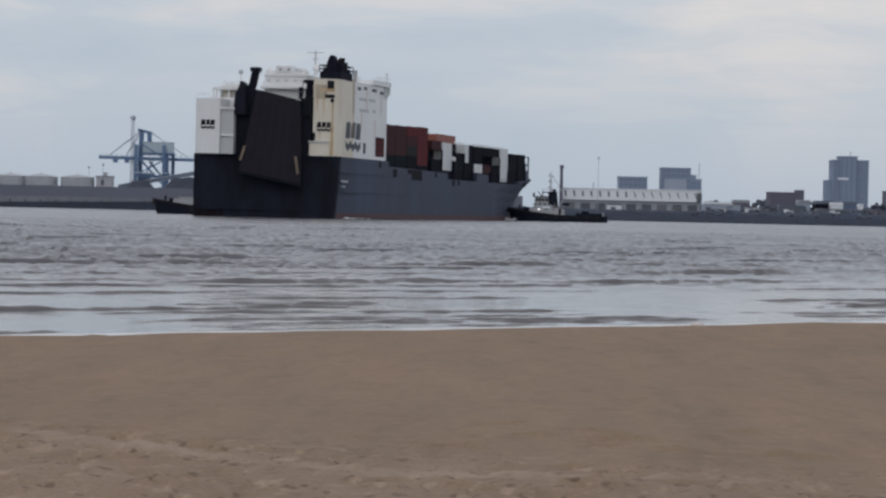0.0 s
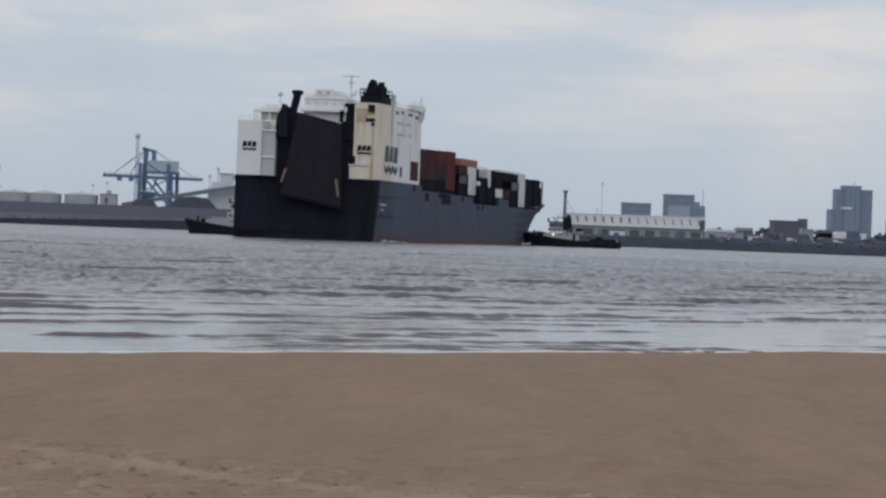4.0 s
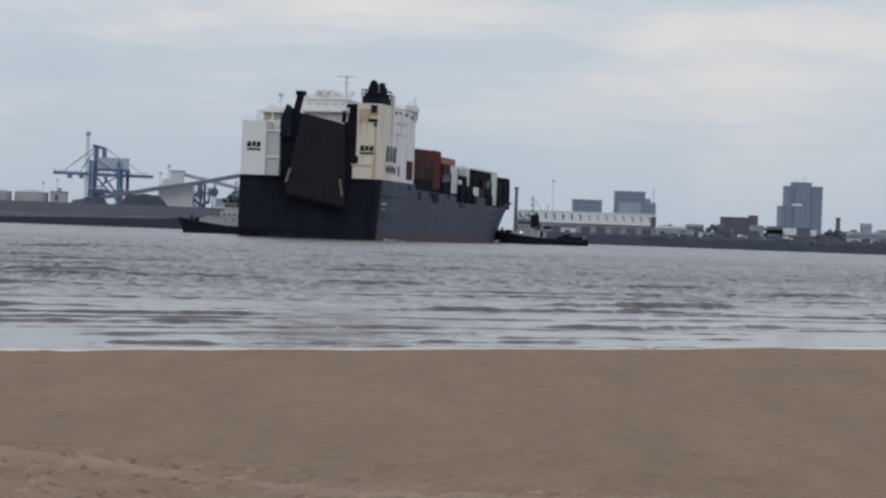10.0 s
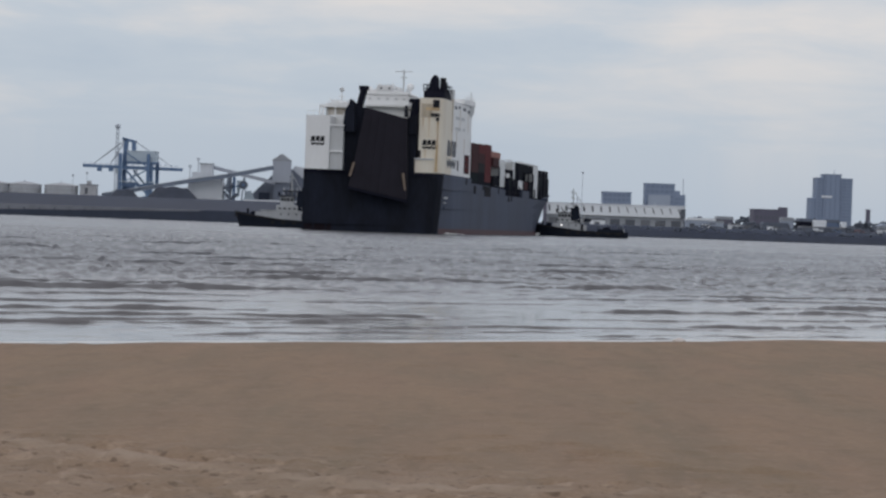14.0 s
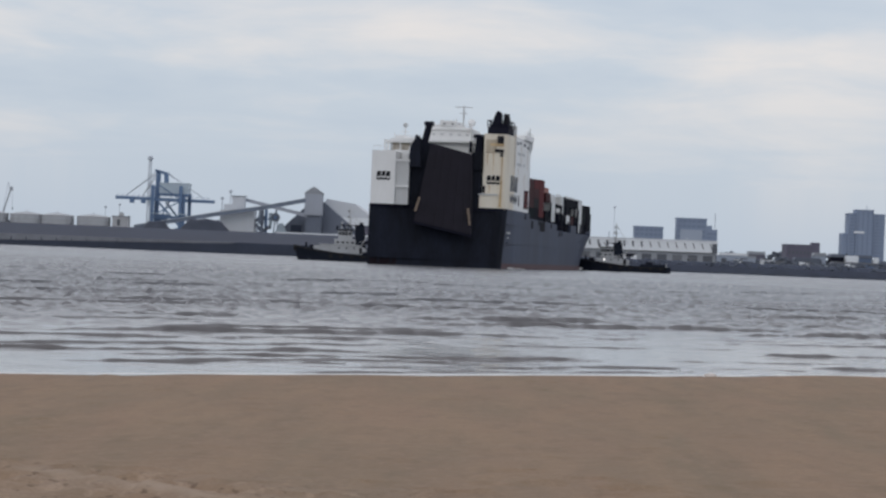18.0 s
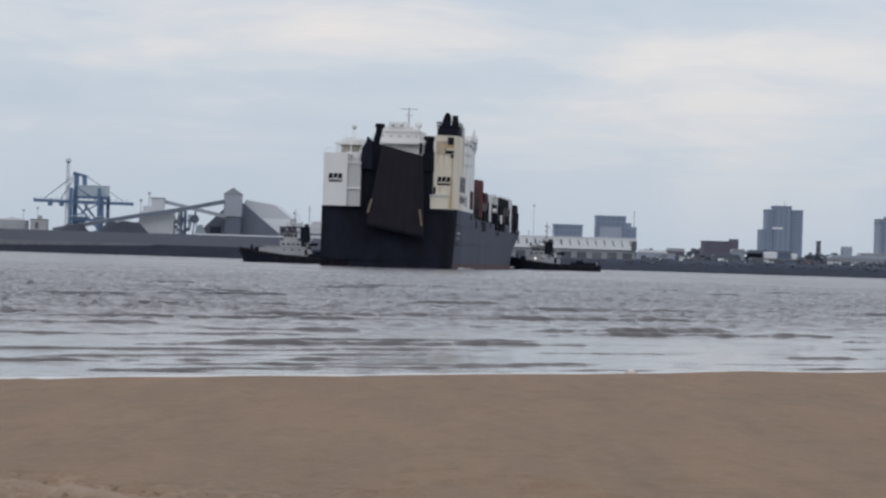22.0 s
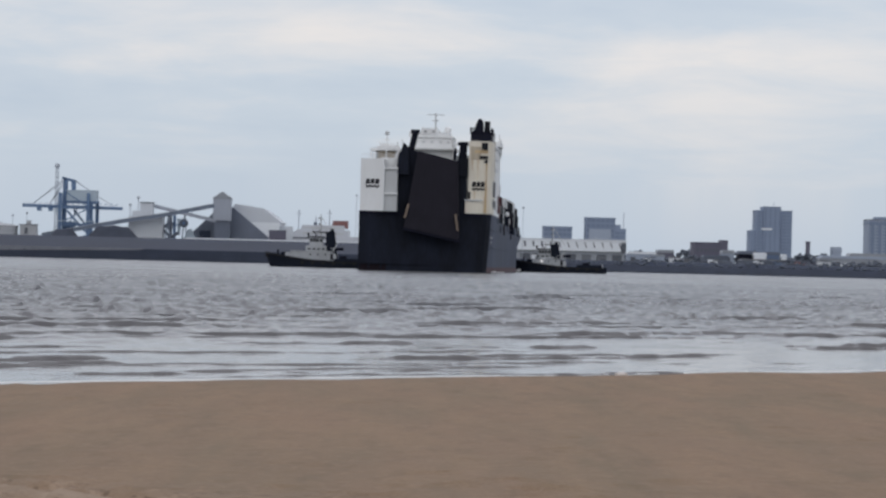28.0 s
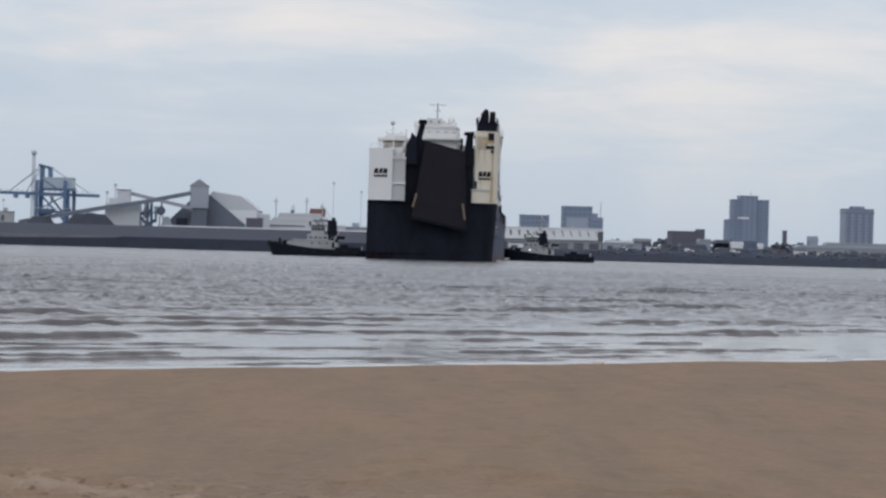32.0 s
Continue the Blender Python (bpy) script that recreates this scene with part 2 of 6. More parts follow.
    broken = calc("MULTIPLY", rim.outputs[0], noise_at(1.2, 3, 0.35, 0.6, (1, 0.5, 1)))
    broken = calc("MULTIPLY", broken, tr_.outputs[0])
    col = blend(broken, col, (0.36, 0.275, 0.205), 0.7)
    # wet margin where the last wave drained off
    sea = n.new("ShaderNodeVectorMath")
    sea.operation = "DOT_PRODUCT"
    sea.inputs[1].default_value = (-0.676, 0.737, 0)
    l.new(geo.outputs["Position"], sea.inputs[0])
    wob = noise_at(0.9, 3, 0.2, 0.8)
    reach = n.new("ShaderNodeMath")
    reach.operation = "MULTIPLY_ADD"
    reach.inputs[1].default_value = 0.9
    l.new(wob, reach.inputs[0])
    l.new(sea.outputs["Value"], reach.inputs[2])
    wet = n.new("ShaderNodeMapRange")
    wet.inputs["From Min"].default_value, wet.inputs["From Max"].default_value = 34.25, 34.6
    l.new(reach.outputs[0], wet.inputs[0])
    col = blend(wet.outputs[0], col, (0.150, 0.104, 0.074), 0.6)
    l.new(col, b.inputs["Base Color"])
    tex = n.new("ShaderNodeTexNoise")
    tex.inputs["Scale"].default_value, tex.inputs["Detail"].default_value = 6.0, 5
    l.new(geo.outputs["Position"], tex.inputs["Vector"])
    bp = n.new("ShaderNodeBump")
    bp.inputs["Strength"].default_value, bp.inputs["Distance"].default_value = 0.7, 0.05
    l.new(tex.outputs["Fac"], bp.inputs["Height"])
    l.new(bp.outputs[0], b.inputs["Normal"])
    return m


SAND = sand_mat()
WATER = water_mat("turbid_river_water", (0.092, 0.094, 0.104), 0.175, ((0.12, 1.0, 4.0, 0.2), (0.8, 0.25, 2.0, 0.75), (2.6, 0.09, 1.6, 1.1), (5.0, 0.014, 1.8, 0.0)))
FOAM = mat("white_foam", (0.66, 0.66, 0.65), 0.8, 0, 0.15, 1.5, 9, 0.03)
HULL = mat("blue_grey_hull_paint", (0.051, 0.066, 0.107), 0.65, 0, 0.5, 0.10, 1.2, 0, (0.035, 0.040, 0.058), 3.0, 0.3)
BLACK = mat("black_hull_paint", (0.0102, 0.0134, 0.0245), 0.75, 0, 0.55, 0.2, 1.5, 0, None, 3.0, 0.2)
RAMP = mat("dark_brown_ramp_steel", (0.0150, 0.0136, 0.0208), 0.8, 0, 0.3, 0.2, 1.5, 0, spec=0.25)
BOOT = mat("red_boot_topping", (0.082, 0.034, 0.040), 0.7, 0, 0.4, 0.25, 2, 0, (0.04, 0.035, 0.035))
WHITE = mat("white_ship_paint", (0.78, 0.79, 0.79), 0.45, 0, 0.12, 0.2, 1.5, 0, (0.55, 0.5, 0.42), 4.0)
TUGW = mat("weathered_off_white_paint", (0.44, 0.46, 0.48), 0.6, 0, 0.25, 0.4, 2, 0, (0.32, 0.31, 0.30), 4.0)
# greyer copy of WHITE: shade on white parts is put into the colour
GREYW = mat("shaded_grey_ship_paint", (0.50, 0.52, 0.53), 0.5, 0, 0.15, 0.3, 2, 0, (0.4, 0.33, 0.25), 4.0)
CREAM = mat("cream_ship_paint", (0.73, 0.69, 0.59), 0.55, 0, 0.25, 0.3, 1.5, 0, (0.5, 0.32, 0.14), 5.0)
RUST = mat("rust_stain", (0.58, 0.45, 0.27), 0.8, 0, 0.4, 0.5, 3, 0, (0.25, 0.13, 0.06), 4.0)
LOGO = mat("black_marking_paint", (0.022, 0.022, 0.027), 0.85, 0, 0.2, spec=0.1)
FADED = mat("faded_grey_marking_paint", (0.085, 0.092, 0.105), 0.75, 0, 0.3, 0.8, 4, 0, (0.25, 0.26, 0.27), 2, 0.2)
DIRTY = mat("stained_cream_recess_paint", (0.50, 0.44, 0.34), 0.7, 0, 0.4, 0.8, 3, 0, (0.2, 0.12, 0.07), 3)
STERNB = mat("dark_red_stern_antifouling", (0.013, 0.008, 0.012), 0.8, 0, 0.4, 0.3, 2, 0, None, 2, 0.15)
NAVY = mat("dark_navy_paint", (0.010, 0.011, 0.021), 0.8, 0, 0.25, spec=0.12)
TAN = mat("tan_steel", (0.19, 0.145, 0.11), 0.7, 0, 0.2)
GLASS = mat("dark_window_glass", (0.03, 0.035, 0.04), 0.08, 0, 0.1)
BOX_COLOURS = {
    "red": mat("red_container_paint", (0.112, 0.023, 0.026), 0.75, 0, 0.3, 0.3, 3, 0, None, 2, 0.1),
    "brown": mat("brown_container_paint", (0.056, 0.021, 0.024), 0.75, 0, 0.3, 0.3, 3, 0, None, 2, 0.1),
    "orange": mat("orange_container_paint", (0.27, 0.085, 0.06), 0.6, 0, 0.2, 0.3, 3, 0, None, 2),
    "white": mat("white_container_paint", (0.66, 0.68, 0.68), 0.55, 0, 0.15, 0.3, 3, 0, None, 2),
    "dark": mat("dark_blue_container_paint", (0.013, 0.015, 0.021), 0.9, 0, 0.3, 0.3, 3, 0, None, 2, 0.05),
    "green": mat("dark_green_container_paint", (0.015, 0.021, 0.025), 0.9, 0, 0.3, 0.3, 3, 0, None, 2, 0.05),
    "grey": mat("grey_container_paint", (0.036, 0.036, 0.040), 0.85, 0, 0.2, 0.3, 3, 0, None, 2, 0.05),
}
# far bank: distance haze is put into the blue cast of stone and earth
WALLSTONE = mat("hazed_weathered_quay_stone", (0.045, 0.055, 0.083), 0.9, 0, 0.3, 0.15, 1.0, 0.1, (0.025, 0.03, 0.045))
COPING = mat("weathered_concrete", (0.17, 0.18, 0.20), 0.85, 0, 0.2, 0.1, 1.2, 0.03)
BANK = mat("hazed_earth_bank", (0.034, 0.044, 0.072), 0.95, 0, 0.45, 0.06, 0.5, 0.3, (0.052, 0.062, 0.088))
EARTH = mat("hazed_clay_embankment", (0.058, 0.066, 0.090), 0.95, 0, 0.4, 0.05, 0.5, 0.3, (0.074, 0.078, 0.096))
LAND = mat("dock_ground", (0.13, 0.13, 0.13), 0.95, 0, 0.25, 0.02, 0.4)
TANKP = mat("pale_grey_tank_paint", (0.40, 0.41, 0.43), 0.6, 0, 0.15, 0.08, 0.8, 0, None, 3)
# crane blue paled by painted-in haze
CRANE = mat("hazed_blue_crane_paint", (0.112, 0.185, 0.315), 0.6, 0, 0.2, 0.1, 1.0)
CRANEH = mat("light_blue_machinery_paint", (0.44, 0.52, 0.58), 0.55, 0, 0.15, 0.1, 1.0)
STEEL = mat("grey_galvanised_steel", (0.46, 0.50, 0.55), 0.5, 0.2, 0.2, 0.2, 2)
# conveyor cladding and coal lightened and blued to carry the haze
CONV = mat("hazed_weathered_cladding", (0.165, 0.20, 0.26), 0.7, 0, 0.25, 0.1, 1)
COAL = mat("coal", (0.046, 0.054, 0.076), 0.95, 0, 0.3, 0.3, 2, 0.2)
SHEET = mat("pale_profiled_sheeting", (0.58, 0.61, 0.65), 0.6, 0, 0.12, 0.05, 1, 0, None, 3)
ROOFG = mat("grey_roof_sheeting", (0.30, 0.32, 0.35), 0.7, 0, 0.15, 0.05, 1)
# dark sheeting, its black lifted for haze
DARKSH = mat("hazed_dark_sheeting", (0.122, 0.143, 0.185), 0.75, 0, 0.2, 0.05, 1)
GABLE = mat("weathered_blue_grey_sheeting", (0.155, 0.178, 0.228), 0.8, 0, 0.25, 0.06, 0.8, 0, None, 3)
TOWERP = mat("grey_blue_cladding", (0.38, 0.41, 0.47), 0.7, 0, 0.15, 0.08, 1, 0, None, 3)
SHEDW = mat("white_shed_cladding", (0.76, 0.79, 0.82), 0.6, 0, 0.12, 0.06, 1, 0, None, 2)
SLIT = mat("dark_louvre", (0.10, 0.11, 0.13), 0.7, 0, 0.2)
# brick, concrete, window glass and scrub: haze mixed into each base colour
BRICK = mat("hazed_red_brown_brick", (0.130, 0.126, 0.168), 0.9, 0, 0.2, 0.1, 1.5)
CONCB = mat("hazed_blue_grey_concrete", (0.245, 0.300, 0.405), 0.8, 0, 0.12, 0.05, 0.6)
CONCP = mat("hazed_pale_concrete", (0.345, 0.395, 0.48), 0.8, 0, 0.12, 0.05, 0.6)
WINB = mat("hazed_window_band_glass", (0.19, 0.24, 0.335), 0.45, 0, 0.2, 0.3, 1)
SCRUB = mat("hazed_bare_winter_scrub", (0.105, 0.122, 0.155), 0.9, 0, 0.35, 0.2, 2)
REDP = mat("faded_red_paint", (0.22, 0.10, 0.095), 0.6, 0, 0.2)
BLUEP = mat("blue_paint", (0.12, 0.17, 0.27), 0.6, 0, 0.2)
TUGH = mat("black_tug_hull", (0.013, 0.017, 0.029), 0.75, 0, 0.25, spec=0.15)
RUBBER = mat("black_rubber", (0.015, 0.015, 0.016), 0.85, 0, 0.2)
# white dulled to grey by haze in the colour
FERRYW = mat("hazed_white_ferry_paint", (0.56, 0.58, 0.62), 0.6, 0, 0.15, 0.1, 1)
ROCKDK = mat("dark_wet_rock_armour", (0.024, 0.032, 0.055), 0.9, 0, 0.35, 0.2, 1.2, 0.15)
QUAYCAP = mat("pale_quay_capping", (0.20, 0.21, 0.235), 0.85, 0, 0.3, 0.15, 1.2)
LAMP = bpy.data.materials.new("lit_work_lamp")
LAMP.use_nodes = True
LAMP.node_tree.nodes["Principled BSDF"].inputs["Emission Color"].default_value = (1.0, 0.93, 0.90, 1)
LAMP.node_tree.nodes["Principled BSDF"].inputs["Emission Strength"].default_value = 1.2
SHELL = mat("bleached_shell_white", (0.62, 0.56, 0.52), 0.7, 0, 0.15, 4, 20)


# ---- helpers of this scene ----
def bx(bm, x0, x1, y0, y1, z0, z1):
    v = [bm.verts.new((x, y, z)) for z in (z0, z1) for x, y in ((x0, y0), (x1, y0), (x1, y1), (x0, y1))]
    for f in ((3, 2, 1, 0), (4, 5, 6, 7), (0, 1, 5, 4), (1, 2, 6, 5), (2, 3, 7, 6), (3, 0, 4, 7)):
        bm.faces.new([v[i] for i in f])
    return bm


def prism(bm, pts, a, b, axis="y"):
    """An outline extruded from a to b along axis; pts are (x, z) for y, (y, z) for x and (x, y) for z."""
    put = {"y": lambda p, k: (p[0], k, p[1]), "x": lambda p, k: (k, p[0], p[1]), "z": lambda p, k: (p[0], p[1], k)}[axis]
    lo, hi = [bm.verts.new(put(p, a)) for p in pts], [bm.verts.new(put(p, b)) for p in pts]
    bm.faces.new(lo[::-1])
    bm.faces.new(hi)
    for i in range(len(pts)):
        j = (i + 1) % len(pts)
        bm.faces.new((lo[i], lo[j], hi[j], hi[i]))
    return bm


def rod(bm, p, q, r, n=8, r2=None):
    p, q = Vector(p), Vector(q)
    turn = (q - p).to_track_quat("Z", "Y").to_matrix()
    ends = []
    for c, k in ((p, r), (q, r if r2 is None else r2)):
        ends.append([bm.verts.new(c + turn @ Vector((k * math.cos(6.28318 * i / n), k * math.sin(6.28318 * i / n), 0))) for i in range(n)])
    bm.faces.new(ends[0][::-1])
    bm.faces.new(ends[1])
    for i in range(n):
        j = (i + 1) % n
        bm.faces.new((ends[0][i], ends[0][j], ends[1][j], ends[1][i]))
    return bm


def beam(bm, p, q, w, h):
    """A square bar from p to q, w wide and h high."""
    p, q = Vector(p), Vector(q)
    d = (q - p).normalized()
    side = d.cross(Vector((0, 0, 1)))
    side = side.normalized() if side.length > 1e-4 else Vector((1, 0, 0))
    up = side.cross(d)
    v = []
    for c in (p, q):
        for a, b in ((-1, -1), (1, -1), (1, 1), (-1, 1)):
            v.append(bm.verts.new(c + side * (a * w / 2) + up * (b * h / 2)))
    for f in ((3, 2, 1, 0), (4, 5, 6, 7), (0, 1, 5, 4), (1, 2, 6, 5), (2, 3, 7, 6), (3, 0, 4, 7)):
        bm.faces.new([v[i] for i in f])
    return bm


def lathe(bm, rings, n=20, at=(0, 0)):
    """A turned form; rings are (radius, z) from the bottom up."""
    rows = [[bm.verts.new((at[0] + r * math.cos(6.28318 * i / n), at[1] + r * math.sin(6.28318 * i / n), z)) for i in range(n)] for r, z in rings]
    bm.faces.new(rows[0][::-1])
    bm.faces.new(rows[-1])
    for a, b in zip(rows, rows[1:]):
        for i in range(n):
            j = (i + 1) % n
            bm.faces.new((a[i], a[j], b[j], b[i]))
    return bm


def mesh_of(name, bm, material):
    bmesh.ops.recalc_face_normals(bm, faces=bm.faces[:])
    me = bpy.data.meshes.new(name)
    bm.to_mesh(me)
    bm.free()
    me.materials.append(material)
    return me


def part(name, bm, material, parent, label=""):
    ob = new(name, mesh_of(name, bm, material))
    ob.parent = parent
    if label:
        ob["label"] = label
    return ob


def thing(name, at, label, category, group="", kind="", turn=0.0):
    ob = new(name)
    ob.empty_display_size = 0.5
    ob.matrix_basis = pose(*at, 0, 0, turn)
    return tagged(ob, label, category, group, kind)


def B():
    return bmesh.new()


def solid(name, bm, material, label, category, kind=""):
    return tagged(new(name, mesh_of(name, bm, material)), label, category, "", kind)


def grid_mesh(name, xs, ys, height, material, fan=False):
    """A sheet over xs and ys; height takes arrays. fan: xs are shares of y, so that the sheet widens as it goes away; it starts out to the left, to drift right."""
    gx, gy = np.meshgrid(np.array(xs, float), np.array(ys, float))
    if fan:
        gx = gx * gy - 6.5 * (1 - gx / 0.2)
    gz = height(gx, gy)
    co = np.stack([gx, gy, gz], -1).reshape(-1, 3)
    nx, ny = len(xs), len(ys)
    i = (np.arange(ny - 1)[:, None] * nx + np.arange(nx - 1)[None, :]).reshape(-1)
    q = np.stack([i, i + 1, i + nx + 1, i + nx], -1)
    me = bpy.data.meshes.new(name)
    me.vertices.add(len(co))
    me.vertices.foreach_set("co", co.ravel())
    me.loops.add(q.size)
    me.loops.foreach_set("vertex_index", q.ravel().astype(np.int32))
    me.polygons.add(len(q))
    me.polygons.foreach_set("loop_start", np.arange(0, q.size, 4, dtype=np.int32))
    me.polygons.foreach_set("use_smooth", np.ones(len(q), dtype=bool))
    me.update(calc_edges=True)
    me.materials.append(material)
    return me


def waves_of(seed, count, length, spread, along):
    """Random directional ripples as (kx, ky, phase, weight); along is the heading of travel in degrees from +x."""
    rng = random.Random(seed)
    out = []
    for _ in range(count):
        wl_ = length * math.exp(rng.gauss(0, 0.35))
        a = radians(along + rng.gauss(0, spread))
        k = 2 * math.pi / wl_
        out.append((k * math.cos(a), k * math.sin(a), rng.uniform(0, 6.28), math.sqrt(wl_ / length)))
    return out


def ripple(gx, gy, comps):
    z = np.zeros_like(gx)
    for kx, ky, ph, w in comps:
        z += w * np.sin(kx * gx + ky * gy + ph)
    return z / math.sqrt(len(comps) / 2)


def frange(a, b, step):
    return list(np.arange(a, b, step))


# ---- beach, river and far bank ----
# The water's edge runs through (0, 47) obliquely to the view; SEA points out to the river, EDGE along the shore.
SHORE, SEA, EDGE = (0.0, 47.0), (-0.676, 0.737), (0.737, 0.676)


def offshore(gx, gy):
    return (gx - SHORE[0]) * SEA[0] + (gy - SHORE[1]) * SEA[1]


def smooth(a, b, x):
    k = np.clip((x - a) / (b - a), 0, 1)
    return k * k * (3 - 2 * k)


HUMPS = waves_of(5, 14, 6.0, 60, 40)
DENTS = waves_of(6, 26, 0.55, 90, 10)
STEPS = [(r.uniform(-6.0, 2.5), r.uniform(15.5, 21.5), r.uniform(0, 3.1), r.uniform(0.7, 1.3)) for r in [random.Random(77)] for _ in range(110)]
STEPS += [(r.uniform(-7, 7), r.uniform(16, 44), r.uniform(0, 3.1), r.uniform(0.5, 1.1)) for r in [random.Random(78)] for _ in range(90)]
SWEEPS = waves_of(9, 10, 1.6, 25, 132)


def beach_height(gx, gy):
    d = -offshore(gx, gy) + 0.22 * ripple(gx, gy, waves_of(3, 8, 5.0, 25, 42.5))
    z = np.where(d < 0, np.maximum(d * 0.07, -4.0), np.minimum(d, 1.5) * 0.055 + np.clip(d - 1.5, 0, None) * 0.0098)
    z = np.minimum(z, 2.5)
    dry = smooth(2, 9, d)
    trodden = smooth(-17.8, -15.8, -0.5 * gx - 0.866 * gy)
    z = z + dry * 0.008 * ripple(gx, gy, HUMPS) + dry * 0.003 * ripple(gx, gy, SWEEPS)
    z = z + dry * (0.0025 + 0.013 * trodden) * ripple(gx, gy, DENTS)
    track = 17.9 + np.clip(-gx - 0.9, 0, None) ** 1.1
    z = z + dry * trodden * 0.022 * np.exp(-((gy - track) / 0.16) ** 2)
    for fx, fy, turn, size in STEPS:
        # a scuffed print: a shallow bowl with a raised rim
        dx, dy = gx - fx, gy - fy
        near = (dx * dx + dy * dy) < 0.5
        if not near.any():
            continue
        a = (dx * math.cos(turn) + dy * math.sin(turn)) / (0.17 * size)
        b = (dy * math.cos(turn) - dx * math.sin(turn)) / (0.09 * size)
        q = a * a + b * b
        z = z + np.where(near, size * (-0.044 * np.exp(-q) + 0.022 * np.exp(-(q - 2.2) ** 2)), 0)
    return z


def ground_height(gx, gy):
    land = 11.0 + (5.4 - 11.0) * smooth(-12, 26, gx)
    bank = -4.0 + (land * 0.45 + 4.0) * smooth(1351, 1356, gy) + land * 0.55 * smooth(1357, 1373, gy)
    far = np.where(gy < 700, beach_height(gx, gy), bank)
    return far - np.where((gy > 12) & (gy < 75) & (np.abs(gx) < 18), 0.12, 0.0)


xs = sorted(set([-4600, -3000, -2000, -1200, -800, -500] + frange(-420, 460, 20) + frange(-40, 40, 4) + [-18.5, 18.5] + [600, 900, 1500, 2400, 3400, 4600]))
ys = sorted(set([-3500, -2000, -1000, -500, -200, -100] + frange(-60, 160, 4) + [11.5, 75.5, 200, 300, 500, 690, 710, 1000, 1300, 1351] + frange(1352, 1378, 2) + frange(1380, 1700, 40) + [1900, 2200, 2600, 3200, 4000, 4900]))
gm = grid_mesh("ground", xs, ys, ground_height, SAND)
gm.materials.append(BANK)
gm.materials.append(LAND)
for f in gm.polygons:
    y = f.center.y
    f.material_index = 0 if y < 700 else 1 if y < 1374 else 2
ground = tagged(new("ground", gm), "brown sand shore, river bed and dock land of the far bank", "ground", "", "structure")
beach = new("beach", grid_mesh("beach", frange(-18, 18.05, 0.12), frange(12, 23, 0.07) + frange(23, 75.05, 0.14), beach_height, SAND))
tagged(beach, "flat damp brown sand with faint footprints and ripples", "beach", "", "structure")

# still water to the far bank, under the moving sheets
wm = grid_mesh("water", [-4600, -1500, -400, -100, 0, 100, 400, 1500, 4600], [-20, 30, 60, 100, 160, 300, 600, 1000, 1357], lambda x, y: x * 0 - 0.05, WATER)
water = tagged(new("water", wm), "wide grey-brown river under an overcast sky", "water", "", "structure")

CHOP_A = waves_of(11, 80, 1.35, 50, -47.5)
CHOP_B = waves_of(12, 80, 0.9, 55, -40)
CHOP_C = waves_of(13, 30, 14.0, 40, -50)


def chop(comps, high, sink=0.0):
    def height(gx, gy):
        k = smooth(8, 46, offshore(gx, gy)) * (1 - smooth(330, 420, gy))
        patch = 0.7 + 0.3 * smooth(-0.9, 1.0, ripple(gx, gy, CHOP_C))
        z = (0.0055 + high * k) * ripple(gx, gy, comps) * patch
        return np.where(z > 0, z * (1 + 3 * np.abs(z)), z * 0.6) - sink * (1 - k)
    return height


fan_x = np.linspace(-0.205, 0.215, 600)
fan_y = 34.0 * np.exp(np.linspace(0, math.log(430 / 34.0), 760))
sheet_a = new("water_surface", grid_mesh("water_surface", fan_x, fan_y, chop(CHOP_A, 0.039), WATER, True))
sheet_b = new("water_surface", grid_mesh("water_surface", fan_x, fan_y, chop(CHOP_B, 0.037, 0.03), WATER, True))
for ob in (sheet_a, sheet_b):
    tagged(ob, "choppy grey river water drifting towards the beach", "water", "", "structure")


def wave_mesh(length, height, width, seed, ragged):
    """One low breaking crest: x along the crest, y towards the beach, with a long back and a steep front; ends and feet lie under the water."""
    rng = random.Random(seed)
    ph = [rng.uniform(0, 6.28) for _ in range(9)]
    gx = np.linspace(-length / 2, length / 2, int(length * 7))
    back, front = -2.4 * width * np.linspace(1, 0, 13) ** 1.5, height * 1.9 * np.linspace(0, 1, 9)[1:]

    def shape(x, y):
        env = np.clip(1 - (np.abs(x) / (length / 2)) ** 3, 0, 1)
        env = env * (0.78 + ragged * (0.10 * np.sin(x * 0.31 + ph[2]) + 0.07 * np.sin(x * 0.83 + ph[3]) + 0.05 * np.sin(x * 1.9 + ph[5]) + 0.03 * np.sin(x * 4.3 + ph[0]) + 0.02 * np.sin(x * 9.1 + ph[6])))
        body = np.where(y < 0, np.exp(-(y / width * 1.35) ** 2), np.clip(1 - y / (height * 1.25), -0.5, 1))
        return height * np.clip(env, 0, 1.1) * body - 0.03

    me = grid_mesh("wave", gx, np.concatenate([back, front]), shape, WATER)
    co = np.empty(len(me.vertices) * 3)
    me.vertices.foreach_get("co", co)
    co = co.reshape(-1, 3)
    x = co[:, 0]
    co[:, 1] += 0.5 * np.sin(x * 0.21 + ph[0]) + 0.22 * np.sin(x * 0.66 + ph[1]) + 0.10 * np.sin(x * 1.7 + ph[4]) + 0.05 * np.sin(x * 4.6 + ph[7]) + 0.03 * np.sin(x * 8.7 + ph[8])
    me.vertices.foreach_set("co", co.ravel())
    me.update()
    return me


def shoaling(s_):
    """Distance off the shore of a crest s_ seconds before it lands; crests slow down over the shallows."""
    return 4 * (math.exp(0.075 * s_) - 1) if s_ < 31.4 else 38 + 3.15 * (s_ - 31.4)


